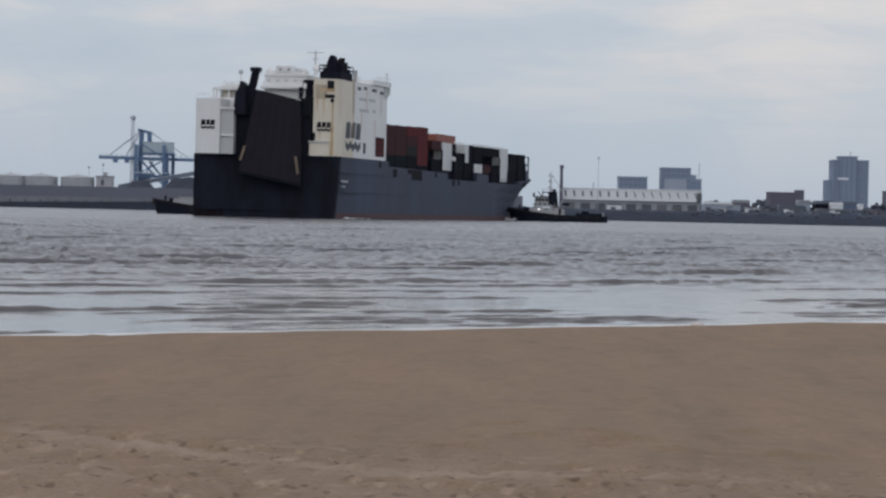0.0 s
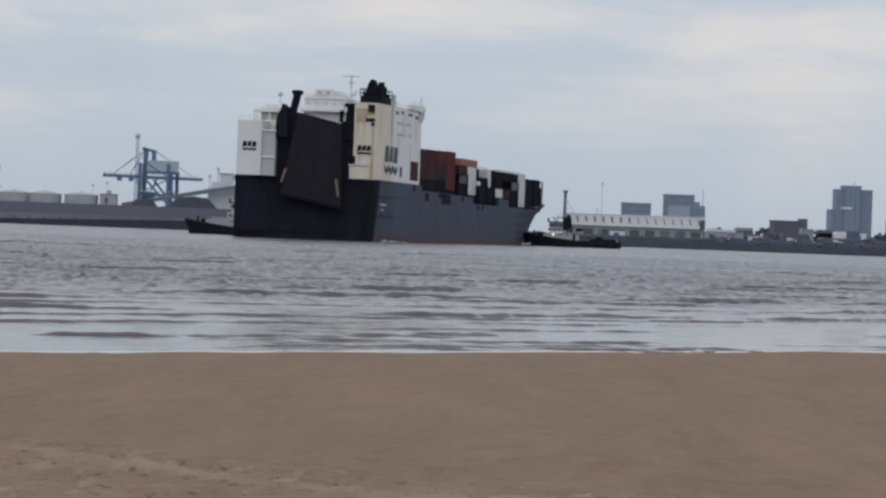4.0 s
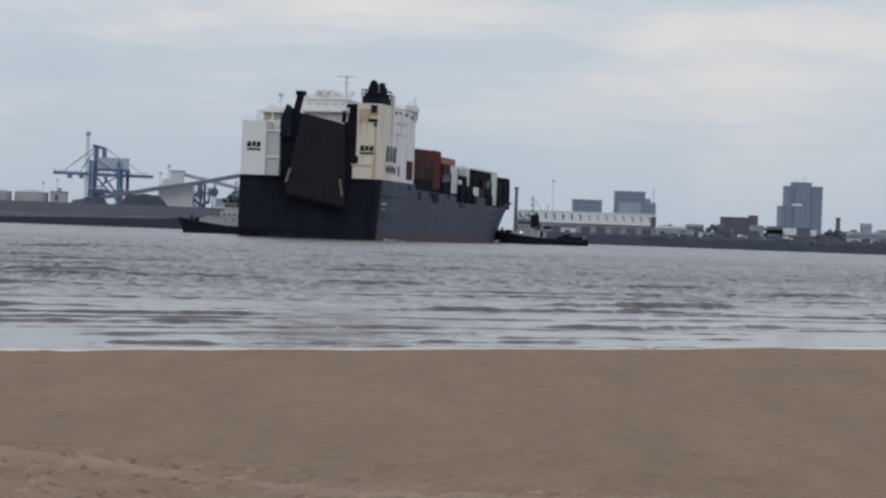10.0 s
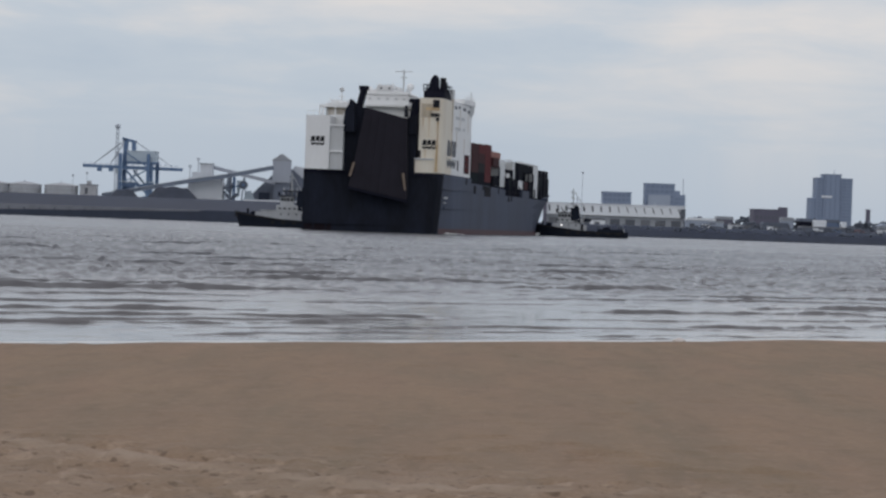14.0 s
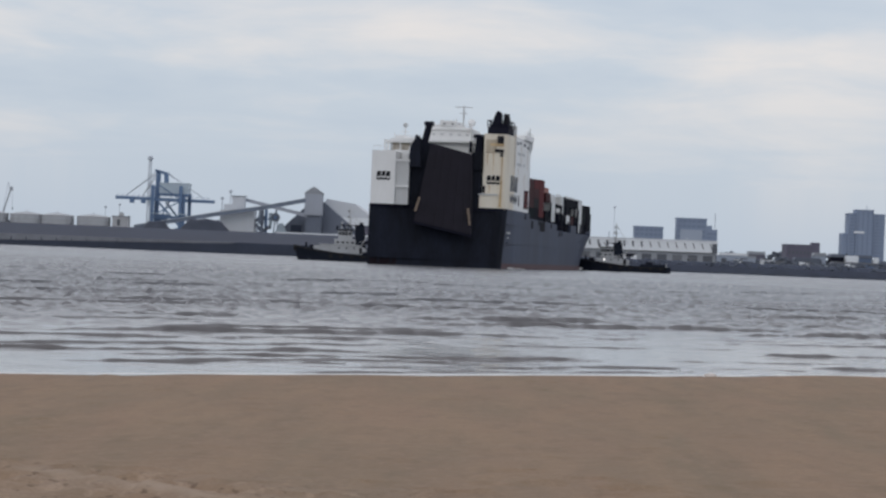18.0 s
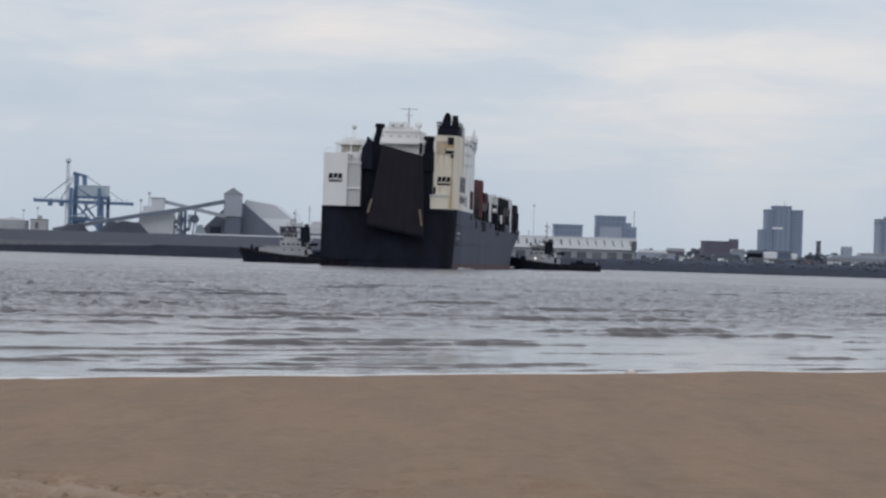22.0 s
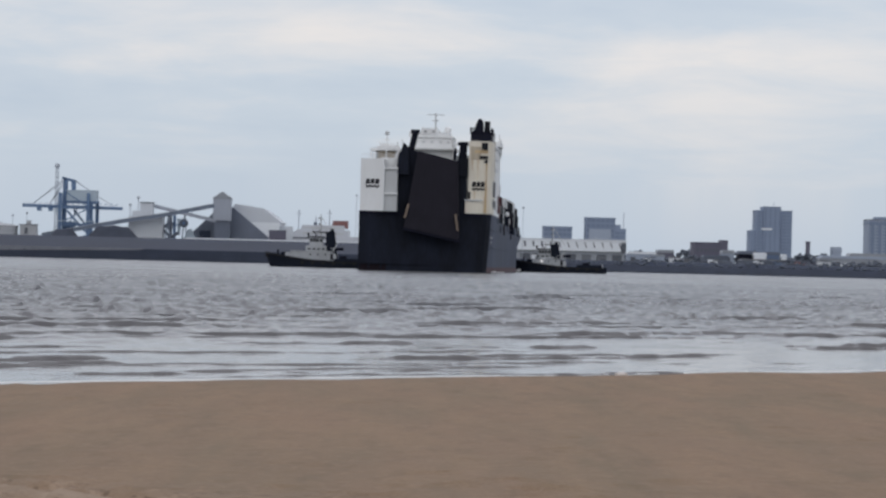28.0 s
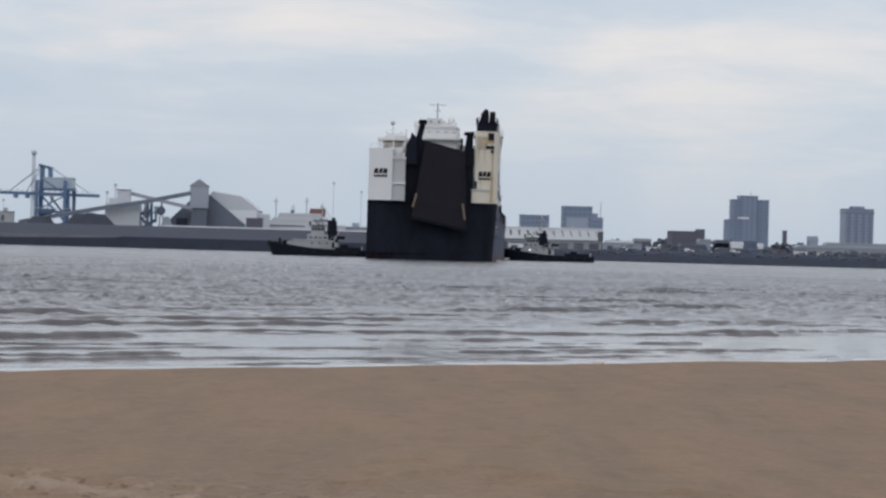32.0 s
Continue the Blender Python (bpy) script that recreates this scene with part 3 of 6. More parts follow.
WAVES = []
rng = random.Random(44)
variants = [wave_mesh(ln, h, w, 60 + i, rag) for i, (ln, h, w, rag) in enumerate(((13, 0.105, 0.29, 2.0), (26, 0.132, 0.33, 1.3), (38, 0.128, 0.32, 1.2), (50, 0.126, 0.32, 1.1), (30, 0.140, 0.35, 1.5),
                                                                                   (8, 0.19, 0.50, 2.4), (14, 0.21, 0.54, 2.6), (20, 0.19, 0.48, 1.8), (6, 0.10, 0.28, 2.0), (28, 0.20, 0.50, 1.8)))]
arrival = -1.0
while arrival < 82:
    n_last, n_first = max(shoaling(arrival - 32) if arrival > 32 else 0, 0), min(shoaling(max(arrival, 0)), 95)
    s, s_end = 0.62 * n_last - 14, 18 + 1.37 * n_first
    minor = rng.random() < 0.32
    while s < s_end:
        me = variants[rng.choice((0, 0, 8, 5, 6)) if minor else rng.choice((1, 2, 2, 3, 3, 4, 7, 9) if arrival < 26 else (1, 2, 3, 4, 7, 6, 9, 9))]
        ob = new("wave", me)
        tagged(ob, "low grey-brown wave rolling in towards the sand", "wave", "", "structure")
        length = me.vertices[len(me.vertices) - 1].co.x * 2
        tall = max(0.0, max(v.co.z for v in me.vertices) - 0.09)
        WAVES.append((ob, tall, s + length / 2, arrival + rng.uniform(-0.5, 0.5), rng.uniform(-1.5, 1.5), rng.uniform(-0.014, 0.008)))
        s += length * rng.uniform(0.75, 0.95) + (rng.uniform(3, 16) if minor else rng.uniform(-3, 2))
    arrival += rng.uniform(1.6, 3.0)

# thin lip of foam left along the water's edge
def lip(gx, gy):
    w = 0.08 + 0.07 * np.sin(gx * 0.8) + 0.05 * np.sin(gx * 2.1 + 1) + 0.04 * np.sin(gx * 5.3)
    return 0.012 * np.clip(1 - (gy / np.maximum(w, 0.03)) ** 2, -0.6, 1)


foam = new("foam_line", grid_mesh("foam_line", frange(-16, 28, 0.15), np.linspace(-0.45, 0.45, 15), lip, FOAM))
tagged(foam, "thin broken line of white foam at the water's edge", "foam", "", "structure")
foam.matrix_basis = pose(SHORE[0] + 0.14 * SEA[0], SHORE[1] + 0.14 * SEA[1], 0.008, 0, 0, 42.5)


def pebble(at, size, seed, label):
    bm = bmesh.new()
    bmesh.ops.create_icosphere(bm, subdivisions=2, radius=1)
    for v in bm.verts:
        k = 1 + 0.25 * noise.noise(v.co * 1.7 + Vector((seed, 0, 0)))
        v.co = Vector((v.co.x * size[0] * k, v.co.y * size[1] * k, max(v.co.z, -0.4) * size[2] * k))
    ob = solid("stone", bm, SHELL, label, "stone")
    z = float(beach_height(np.array([at[0]]), np.array([at[1]]))[0])
    ob.matrix_basis = pose(at[0], at[1], z + size[2] * 0.25, 0, 0, seed * 40)
    return ob


pebble((3.77, 49.0), (0.14, 0.085, 0.055), 1, "pale bleached stone lying at the water's edge")

# quay wall of the far bank
wall = thing("sea_wall", (0, 0, 0), "dark stained stone sea wall of the far docks", "wall", "", "structure")
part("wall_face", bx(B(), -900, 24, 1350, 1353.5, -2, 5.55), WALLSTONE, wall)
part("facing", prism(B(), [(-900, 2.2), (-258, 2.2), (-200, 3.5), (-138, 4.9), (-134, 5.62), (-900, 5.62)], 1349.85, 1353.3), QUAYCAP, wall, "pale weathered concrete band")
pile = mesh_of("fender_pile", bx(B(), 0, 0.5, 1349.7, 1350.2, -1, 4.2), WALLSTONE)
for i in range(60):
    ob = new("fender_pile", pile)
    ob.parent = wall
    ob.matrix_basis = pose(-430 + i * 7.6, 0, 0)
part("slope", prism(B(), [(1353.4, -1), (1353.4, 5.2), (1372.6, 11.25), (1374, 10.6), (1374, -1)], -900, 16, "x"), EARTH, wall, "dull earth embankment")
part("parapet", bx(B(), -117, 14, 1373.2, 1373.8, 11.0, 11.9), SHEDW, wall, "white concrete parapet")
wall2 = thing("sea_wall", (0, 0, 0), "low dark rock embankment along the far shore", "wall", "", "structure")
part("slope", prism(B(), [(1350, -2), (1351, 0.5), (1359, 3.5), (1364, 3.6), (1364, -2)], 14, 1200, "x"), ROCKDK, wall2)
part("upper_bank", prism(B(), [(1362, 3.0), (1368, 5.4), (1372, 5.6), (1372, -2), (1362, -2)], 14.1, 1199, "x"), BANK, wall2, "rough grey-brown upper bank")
# ---- the ship: x to starboard, y forward, z up from the water ----


ship = thing("container_ship", (0, 0, 0), "blue-grey container ship with white stern towers and raised black ramp", "ship")
# station: y port, y starboard, half-beam at the water, half-beam at the deck, deck height
STATIONS = ((0.8, 11.2, 14.9, 16.1, 14.7), (30, 30, 15.9, 16.1, 14.7), (60, 60, 16.1, 16.1, 14.7), (60.05, 60.05, 16.1, 16.1, 13.4), (100, 100, 16.1, 16.1, 13.2),
            (128, 128, 16.1, 16.1, 13.0), (128.05, 128.05, 16.1, 16.1, 11.3), (190, 190, 16.0, 16.1, 11.3), (215, 215, 14.2, 16.1, 11.3), (234, 234, 12.4, 15.7, 11.4),
            (234.05, 234.05, 12.4, 15.7, 12.0), (248, 248, 10.0, 14.4, 12.8), (260, 260, 7.0, 13.5, 13.2), (270, 270, 3.6, 12.4, 13.5), (280, 280, 1.2, 8.6, 14.3), (288, 288, 0.4, 5.0, 14.7), (294, 294, 0.2, 1.3, 15.0))


def plating(levels, top, grow):
    bm = B()
    rows = []
    for vp, vs, bw, bd, zt in STATIONS:
        ring = {-1: [], 1: []}
        for side, v in ((-1, vp), (1, vs)):
            for k in levels:
                z = k if not top else (-2.0 if k < 0 else k * zt)
                part_up = max(0.0, z) / zt
                half = bw + (bd - bw) * part_up ** 1.6
                lean = 0.0 if v < 240 else -(1 - part_up) * 16 * ((v - 240) / 54) ** 1.5
                ring[side].append(bm.verts.new((side * (half + grow), v + lean, z)))
        rows.append(ring)
    for a, b in zip(rows, rows[1:]):
        for side in (-1, 1):
            for i in range(len(levels) - 1):
                bm.faces.new((a[side][i], b[side][i], b[side][i + 1], a[side][i + 1]))
        if top:
            bm.faces.new((a[-1][-1], b[-1][-1], b[1][-1], a[1][-1]))
            bm.faces.new((a[-1][0], b[-1][0], b[1][0], a[1][0]))
    n = len(levels)
    for i in range(n - 1):
        a, b = rows[-1][-1], rows[-1][1]
        bm.faces.new((a[i], b[i], b[i + 1], a[i + 1]))
        if top:
            a, b = rows[0][-1], rows[0][1]
            bm.faces.new((a[i], b[i], b[i + 1], a[i + 1]))
    return bm


def tr(u):
    """The slanting stern: y of the transom at x = u."""
    return (u + 16.1) * 0.30


part("hull", plating((-1, 0.0, 0.12, 0.3, 0.5, 0.75, 1.0), True, 0.0), HULL, ship, "blue-grey painted steel hull")
part("boot_topping", plating((-1.2, -0.3, 1.3), False, 0.06), BOOT, ship, "faded red band at the waterline")
# black stern plating over the transom, with its rounded starboard corner
bm = B()
outline = [(-16.16, -0.15), (-16.16, 4.0), (-12, 4.5), (13.2, 11.5), (15.0, 12.6), (16.16, 13.2), (16.16, 11.6), (15.3, 9.9), (13.9, 9.0), (-14.6, 0.45)]
prism(bm, [(u, v - 0.25) for u, v in outline], -2.0, 14.72, "z")
for v in bm.verts:
    if v.co.x > 13 and v.co.z < 0:
        v.co += Vector((-1.1, -0.8, 0))
part("stern_plating", bm, BLACK, ship, "black painted stern plating")
for u in (-13.6, -10.6, -9.2, 10.6, 13.0):
    part("stern_rib", prism(B(), [(u - 0.22, tr(u) - 0.42), (u + 0.22, tr(u) - 0.30), (u + 0.22, tr(u) + 0.2), (u - 0.22, tr(u) + 0.2)], 0.4, 13.8, "z"), BLACK, ship)
part("stern_beam", prism(B(), [(-16.0, -0.55), (13.6, 8.3), (13.6, 9.0), (-16.0, 0.2)], 13.9, 14.6, "z"), NAVY, ship)
part("stern_sill", prism(B(), [(-15.6, -0.6), (13.6, 8.2), (13.6, 9.0), (-15.6, 0.2)], 1.6, 2.5, "z"), BLACK, ship)
for z0, v0, v1 in ((10.9, 14, 128), (6.3, 15, 190)):
    part("rubbing_strake", bx(B(), 15.9, 16.17, v0, v1, z0, z0 + 0.22), HULL, ship)
for v, ln, za, zb in ((50, 1.6, 12.9, 14.4), (64.5, 4.0, 10.8, 12.9), (81, 9.0, 12.0, 13.1), (85, 11.5, 10.4, 13.1), (112, 2.2, 11.6, 12.9), (134, 3.0, 9.6, 11.1), (141, 2.2, 9.8, 11.1)):
    part("hull_port", bx(B(), 15.9, 16.2, v, v + ln, za, zb), LOGO, ship, "dark mooring opening")
part("draught_mark", bx(B(), 16.0, 16.22, 13.5, 19.5, 8.7, 9.1), GREYW, ship)
part("draught_mark", bx(B(), 16.0, 16.22, 14.2, 17.0, 7.5, 7.8), GREYW, ship)


def slab(pts, back, front, bm=None):
    """An outline of (x, z) laid along the slanting stern, from back to front metres aft of it."""
    bm = bm or B()
    lo = [bm.verts.new((u, tr(u) - back, z)) for u, z in pts]
    hi = [bm.verts.new((u, tr(u) - front, z)) for u, z in pts]
    bm.faces.new(lo[::-1])
    bm.faces.new(hi)
    for i in range(len(pts)):
        j = (i + 1) % len(pts)
        bm.faces.new((lo[i], lo[j], hi[j], hi[i]))
    return bm


part("stern_boot_topping", slab([(-16.1, -1.0), (12.4, -1.0), (12.7, 1.7), (-16.1, 1.5)], -0.1, 0.34), STERNB, ship, "dark red band low on the black stern")


def marking(side, x0, x1, z0, z1, at, parent, paint=LOGO):
    """Illegible black company mark: three slanting blocks above a wavy bar. side: 'aft' or 'stbd'."""
    w, h = x1 - x0, z1 - z0
    bm = B()
    shapes = []
    for k, wide, low, drop in ((0.0, 0.33, 0.0, 0.10), (0.345, 0.31, 0.03, 0.0), (0.67, 0.33, 0.0, 0.14)):
        a, base = x0 + k * w, z0 + (0.43 + low) * h
        shapes.append([(a, base), (a + (wide - 0.03) * w, base), (a + wide * w, z1 - drop * h), (a + (wide - 0.06) * w, z1), (a + 0.07 * w, z1 - 0.03 * h)])
    pts = [(x0 + w * (0.02 + 0.98 * i / 12), z0 + (0.14, 0.07, 0.0, 0.07)[i % 4] * h) for i in range(13)]
    shapes.append(pts + [(x, z + 0.22 * h) for x, z in pts[::-1]])
    for s_ in shapes:
        if side == "slant":
            slab(s_, -0.12, 0.0, bm)
        else:
            prism(bm, s_, *at, "y" if side == "aft" else "x")
    return part("company_mark", bm, paint, parent, "black painted mark of slanting blocks and a wavy bar")


# port tower
port = part("port_tower", bx(B(), -16.05, -10.2, 0.0, 40, 14.72, 27.7), WHITE, ship, "tall white box tower at the port quarter")
# white casing, its shade painted in as grey
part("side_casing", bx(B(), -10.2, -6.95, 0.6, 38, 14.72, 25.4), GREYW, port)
part("casing_ledge", bx(B(), -10.3, -6.8, 0.2, 1.0, 18.9, 19.3), WHITE, port)
part("casing_ledge", bx(B(), -10.3, -6.75, 0.2, 1.4, 25.2, 25.6), WHITE, port)
part("inner_post", bx(B(), -10.5, -10.15, -0.12, 0.4, 14.8, 26.0), WHITE, port)
marking("aft", -14.8, -11.35, 20.4, 22.7, (-0.06, 0.02), port)
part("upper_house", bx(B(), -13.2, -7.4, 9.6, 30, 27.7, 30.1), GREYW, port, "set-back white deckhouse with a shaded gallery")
# stained back wall, darkened in colour for the gallery's shade
part("gallery_back", bx(B(), -12.6, -8.4, 9.4, 9.62, 28.3, 29.9), DIRTY, port)
part("gallery_roof", bx(B(), -14.5, -7.0, 7.4, 31, 30.1, 30.7), WHITE, port)
part("gallery_parapet", bx(B(), -13.0, -7.0, 7.5, 7.7, 30.7, 31.1), WHITE, port)
part("gallery_panel", bx(B(), -11.6, -7.6, 7.2, 8.0, 25.8, 28.3), WHITE, port)
part("gallery_floor", bx(B(), -14.5, -7.2, 7.4, 30, 27.7, 28.1), WHITE, port)
part("gallery_ledge", bx(B(), -11.8, -7.2, 6.7, 8.0, 25.4, 25.8), WHITE, port)
for u in (-14.5, -13.6, -10.6, -7.5):
    part("gallery_post", bx(B(), u, u + 0.3, 7.45, 7.8, 27.7, 30.2), WHITE, port)
for k in range(4):
    part("gallery_rung", bx(B(), -14.3, -13.5, 7.55, 7.7, 28.3 + k * 0.45, 28.42 + k * 0.45), GREYW, port)
part("gallery_brace", beam(B(), (-8.8, 7.2, 26.4), (-7.0, 7.2, 30.5), 0.5, 0.7), WHITE, port)
for z in (28.7, 29.2):
    part("gallery_rail", rod(B(), (-14.3, 7.5, z), (-7.5, 7.5, z), 0.06, 6), WHITE, port)
part("roof_locker", bx(B(), -12.3, -10.2, 11, 14, 30.7, 31.9), WHITE, port)
part("roof_locker", bx(B(), -9.6, -7.9, 12, 15, 30.7, 31.6), WHITE, port)
part("life_raft", rod(B(), (-10.0, 10.5, 31.3), (-8.4, 10.5, 31.3), 0.42, 10), WHITE, port)
part("roof_frame", beam(B(), (-12.4, 10, 30.7), (-12.4, 10, 32.6), 0.14, 0.14), WHITE, port)
part("roof_frame", beam(B(), (-7.6, 10, 30.7), (-7.6, 10, 32.0), 0.14, 0.14), WHITE, port)
part("roof_frame", beam(B(), (-12.4, 10, 32.0), (-7.6, 10, 31.9), 0.12, 0.12), WHITE, port)
part("dome_mast", rod(B(), (-11.4, 20, 30.6), (-11.4, 20, 34.6), 0.16), WHITE, port)
part("dome_yard", bx(B(), -12.3, -10.5, 19.9, 20.1, 33.2, 33.35), WHITE, port)
bm = B()
bmesh.ops.create_icosphere(bm, subdivisions=2, radius=0.62, matrix=pose(-11.4, 20, 35.0))
part("radar_dome", bm, GREYW, port)
for u in (-15.8, -14.4, -13.0):
    part("top_rail_post", rod(B(), (u, 0.3, 27.7), (u, 0.3, 28.8), 0.05, 6), WHITE, port)
part("top_rail", rod(B(), (-15.8, 0.3, 28.8), (-13.0, 0.3, 28.8), 0.05, 6), WHITE, port)

# starboard tower, with a cut corner towards the stern
side_out = [(10.35, tr(10.35) + 0.1), (15.1, tr(15.1) + 0.1), (15.7, 9.95), (16.12, 11.6), (16.12, 24), (10.35, 24)]
stbd = part("starboard_tower", prism(B(), side_out, 14.74, 33.0, "z"), CREAM, ship, "tall cream tower with rust stains at the starboard quarter")
part("side_casing", prism(B(), [(9.7, tr(9.7) - 0.3), (13.9, tr(13.9) - 0.3), (13.9, 20), (9.7, 20)], 14.74, 17.9, "z"), CREAM, stbd)
part("casing_ledge", prism(B(), [(9.5, tr(9.5) - 0.6), (14.0, tr(14.0) - 0.6), (14.0, 12), (9.5, 12)], 17.9, 18.25, "z"), GREYW, stbd)
marking("slant", 11.2, 14.4, 20.5, 22.8, (0.0, 0.0), stbd)
part("vent_recess", slab([(10.8, 28.3), (13.4, 28.3), (13.4, 31.6), (10.8, 31.6)], -0.1, 0.02), DIRTY, stbd)
part("vent_louvre", slab([(13.5, 30.7), (15.0, 30.7), (15.0, 32.6), (13.5, 32.6)], -0.1, 0.1), LOGO, stbd, "sooty dark louvre")
part("vent_louvre", slab([(11.8, 30.0), (15.1, 30.0), (15.1, 30.7), (11.8, 30.7)], -0.1, 0.08), RUST, stbd)
part("vent_louvre", slab([(13.0, 28.5), (15.1, 28.5), (15.1, 29.3), (13.0, 29.3)], -0.1, 0.1), LOGO, stbd)
part("vent_louvre", slab([(14.3, 27.5), (15.0, 27.5), (15.0, 28.3), (14.3, 28.3)], -0.1, 0.1), LOGO, stbd)
part("access_door", slab([(10.4, 18.4), (10.9, 18.4), (10.9, 20.2), (10.4, 20.2)], -0.1, 0.12), LOGO, stbd, "dark doorway")
part("rust_streak", slab([(14.3, 15.0), (14.95, 15.0), (14.95, 21.5), (14.6, 23.0)], -0.1, 0.03), RUST, stbd)
part("pipe_chase", bx(B(), 16.02, 16.2, 22.4, 24.0, 25.5, 33.6), DIRTY, stbd, "stained brown pipe chase")
part("rust_streak", bx(B(), 16.06, 16.16, 23.0, 23.6, 19, 25.5), RUST, stbd)
for u, za, zb, w in ((11.2, 25.4, 28.2, 0.22), (12.6, 23.4, 28.4, 0.16), (14.7, 21.0, 27.4, 0.26), (11.9, 18.3, 20.4, 0.18)):
    part("rust_streak", slab([(u, za), (u + w * 0.4, za), (u + w, zb), (u - w * 0.3, zb)], -0.1, 0.025), RUST, stbd)
for v, za, zb in ((31, 22, 26.2), (44.5, 20.4, 24.5), (50, 26, 31), (36, 27, 31.4)):
    part("rust_streak", bx(B(), 16.04, 16.13, v, v + 0.5, za, zb), DIRTY, stbd)
part("side_wall", bx(B(), 10.35, 16.1, 24, 56.5, 14.74, 33.2), WHITE, stbd, "long white side wall of the deckhouse")
part("bridge_wing", prism(B(), [(40, 33.2), (58.5, 33.2), (58.5, 34.6), (52, 34.6), (40, 34.4)], 8.0, 16.6, "x"), WHITE, stbd)
part("bridge_wing_bracket", prism(B(), [(53, 30.6), (56.5, 30.6), (58.3, 33.2), (53, 33.2)], 15.2, 16.3, "x"), GREYW, stbd)
part("wing_front", bx(B(), 9, 16.4, 56.6, 58.4, 31.4, 33.2), GREYW, stbd)
for v, z, ln in ((27, 31.3, 3.2), (33, 31.6, 3.0), (41, 31.5, 4.5), (49, 31.2, 3.5), (29, 28.8, 7), (38, 28.9, 6), (29, 26.1, 9), (42, 26.3, 3)):
    part("window", bx(B(), 16.06, 16.15, v, v + ln, z, z + 0.75), SLIT if z > 30 else GREYW, stbd)
part("vent_pipe", rod(B(), (15.4, 27, 33.2), (15.4, 27, 36.0), 0.55, 10), GREYW, stbd)
part("vent_pipe", rod(B(), (14.4, 34, 33.2), (14.4, 34, 34.8), 0.5, 10), WHITE, stbd)
marking("stbd", 16.2, 30.6, 16.2, 23.3, (16.02, 16.16), stbd, FADED)
part("side_door", bx(B(), 16.02, 16.16, 45.4, 54.4, 15.6, 20.4), BOX_COLOURS["brown"], stbd, "open red-brown side door")
for k in range(3):
    part("door_slat", bx(B(), 16.1, 16.2, 45.9, 53.9, 16.2 + k * 1.4, 16.9 + k * 1.4), BOX_COLOURS["red"], stbd)
part("side_hatch", bx(B(), 16.04, 16.14, 33.6, 35.6, 16.0, 18.6), LOGO, stbd)
for v in (57.0, 58.2):
    part("wing_antenna", rod(B(), (15.6, v, 34.5), (15.6, v, 37.0), 0.08, 6), GREYW, stbd)
part("wing_rail", rod(B(), (16.3, 44, 35.4), (16.3, 58, 35.4), 0.07, 6), WHITE, stbd)
for v in range(44, 59, 2):
    part("wing_rail_post", rod(B(), (16.3, v, 34.3), (16.3, v, 35.4), 0.06, 6), WHITE, stbd)

# funnel
fun = part("funnel", prism(B(), [(10.4, 13), (15.5, 13.6), (15.5, 24), (10.4, 24)], 33.0, 35.0, "z"), NAVY, ship, "black funnel casing with sooty pipes")
for z in (35.6, 36.5):
    for p_, q_ in (((10.3, 13.0), (15.6, 13.5)), ((15.6, 13.5), (15.6, 24.1)), ((15.6, 24.1), (10.3, 24.1)), ((10.3, 24.1), (10.3, 13.0))):
        part("funnel_rail", beam(B(), (*p_, z), (*q_, z), 0.16, 0.2), NAVY, fun)
for u, v in ((10.3, 13.0), (11.2, 13.1), (12.6, 13.25), (14.0, 13.4), (15.6, 13.5), (15.6, 17), (15.6, 20.5), (15.6, 24.1), (10.3, 24.1), (10.3, 18)):
    part("funnel_stanchion", beam(B(), (u, v, 34.9), (u, v, 36.6), 0.18, 0.18), NAVY, fun)
part("funnel_screen", bx(B(), 10.7, 15.2, 14.6, 23.4, 35.0, 35.7), NAVY, fun)
bm = B()
prism(bm, [(11.0, 34.9), (13.2, 34.9), (13.35, 37.6), (13.2, 38.5), (12.75, 39.0), (12.3, 39.0), (11.9, 38.4), (11.4, 37.2)], 15.4, 18.2)
part("exhaust_cowl", bm, NAVY, fun, "rounded black exhaust cowl")
bm = B()
rod(bm, (14.2, 18.5, 35), (14.3, 18.4, 38.5), 0.75, 12)
part("exhaust_pipe", bm, LOGO, fun)
part("exhaust_pipe", rod(B(), (12.0, 21.5, 35), (12.0, 21.8, 38.2), 0.8, 12), LOGO, fun)
part("exhaust_pipe", rod(B(), (14.4, 22, 35), (14.4, 22, 37.6), 0.4, 10), LOGO, fun)

# accommodation between the towers, with the main mast
house = part("bridge_house", bx(B(), -5.3, 5.3, 20, 36, 14.72, 34.3), WHITE, ship, "white bridge house behind the ramp")
part("upper_house", bx(B(), -2.8, 1.3, 20.6, 34, 35.2, 36.5), WHITE, house)
for u in (-1.9, 0.2):
    part("house_window", bx(B(), u, u + 0.5, 20.5, 20.62, 35.5, 35.9), SLIT, house)
for u, z in ((-2.6, 36.9), (-0.4, 36.8), (0.9, 37.0)):
    part("roof_gear", bx(B(), u, u + 0.35, 22, 22.6, 36.4, z), WHITE, house)
part("house_deck", bx(B(), -6.0, 6.2, 18.6, 37, 31.0, 31.6), WHITE, house)
part("house_roof", bx(B(), -5.5, 5.5, 19.8, 36.2, 34.1, 34.4), WHITE, house)
part("roof_house", prism(B(), [(-4.9, 34.4), (5.5, 34.4), (5.3, 34.7), (1.4, 35.5), (-2.9, 35.6), (-4.4, 35.0)], 21, 35), WHITE, house)
for u in (-4.6, -2.4, -0.2, 2.0, 4.0):
    part("house_window", bx(B(), u, u + 0.7, 19.9, 20.05, 32.8, 33.2), GREYW, house)
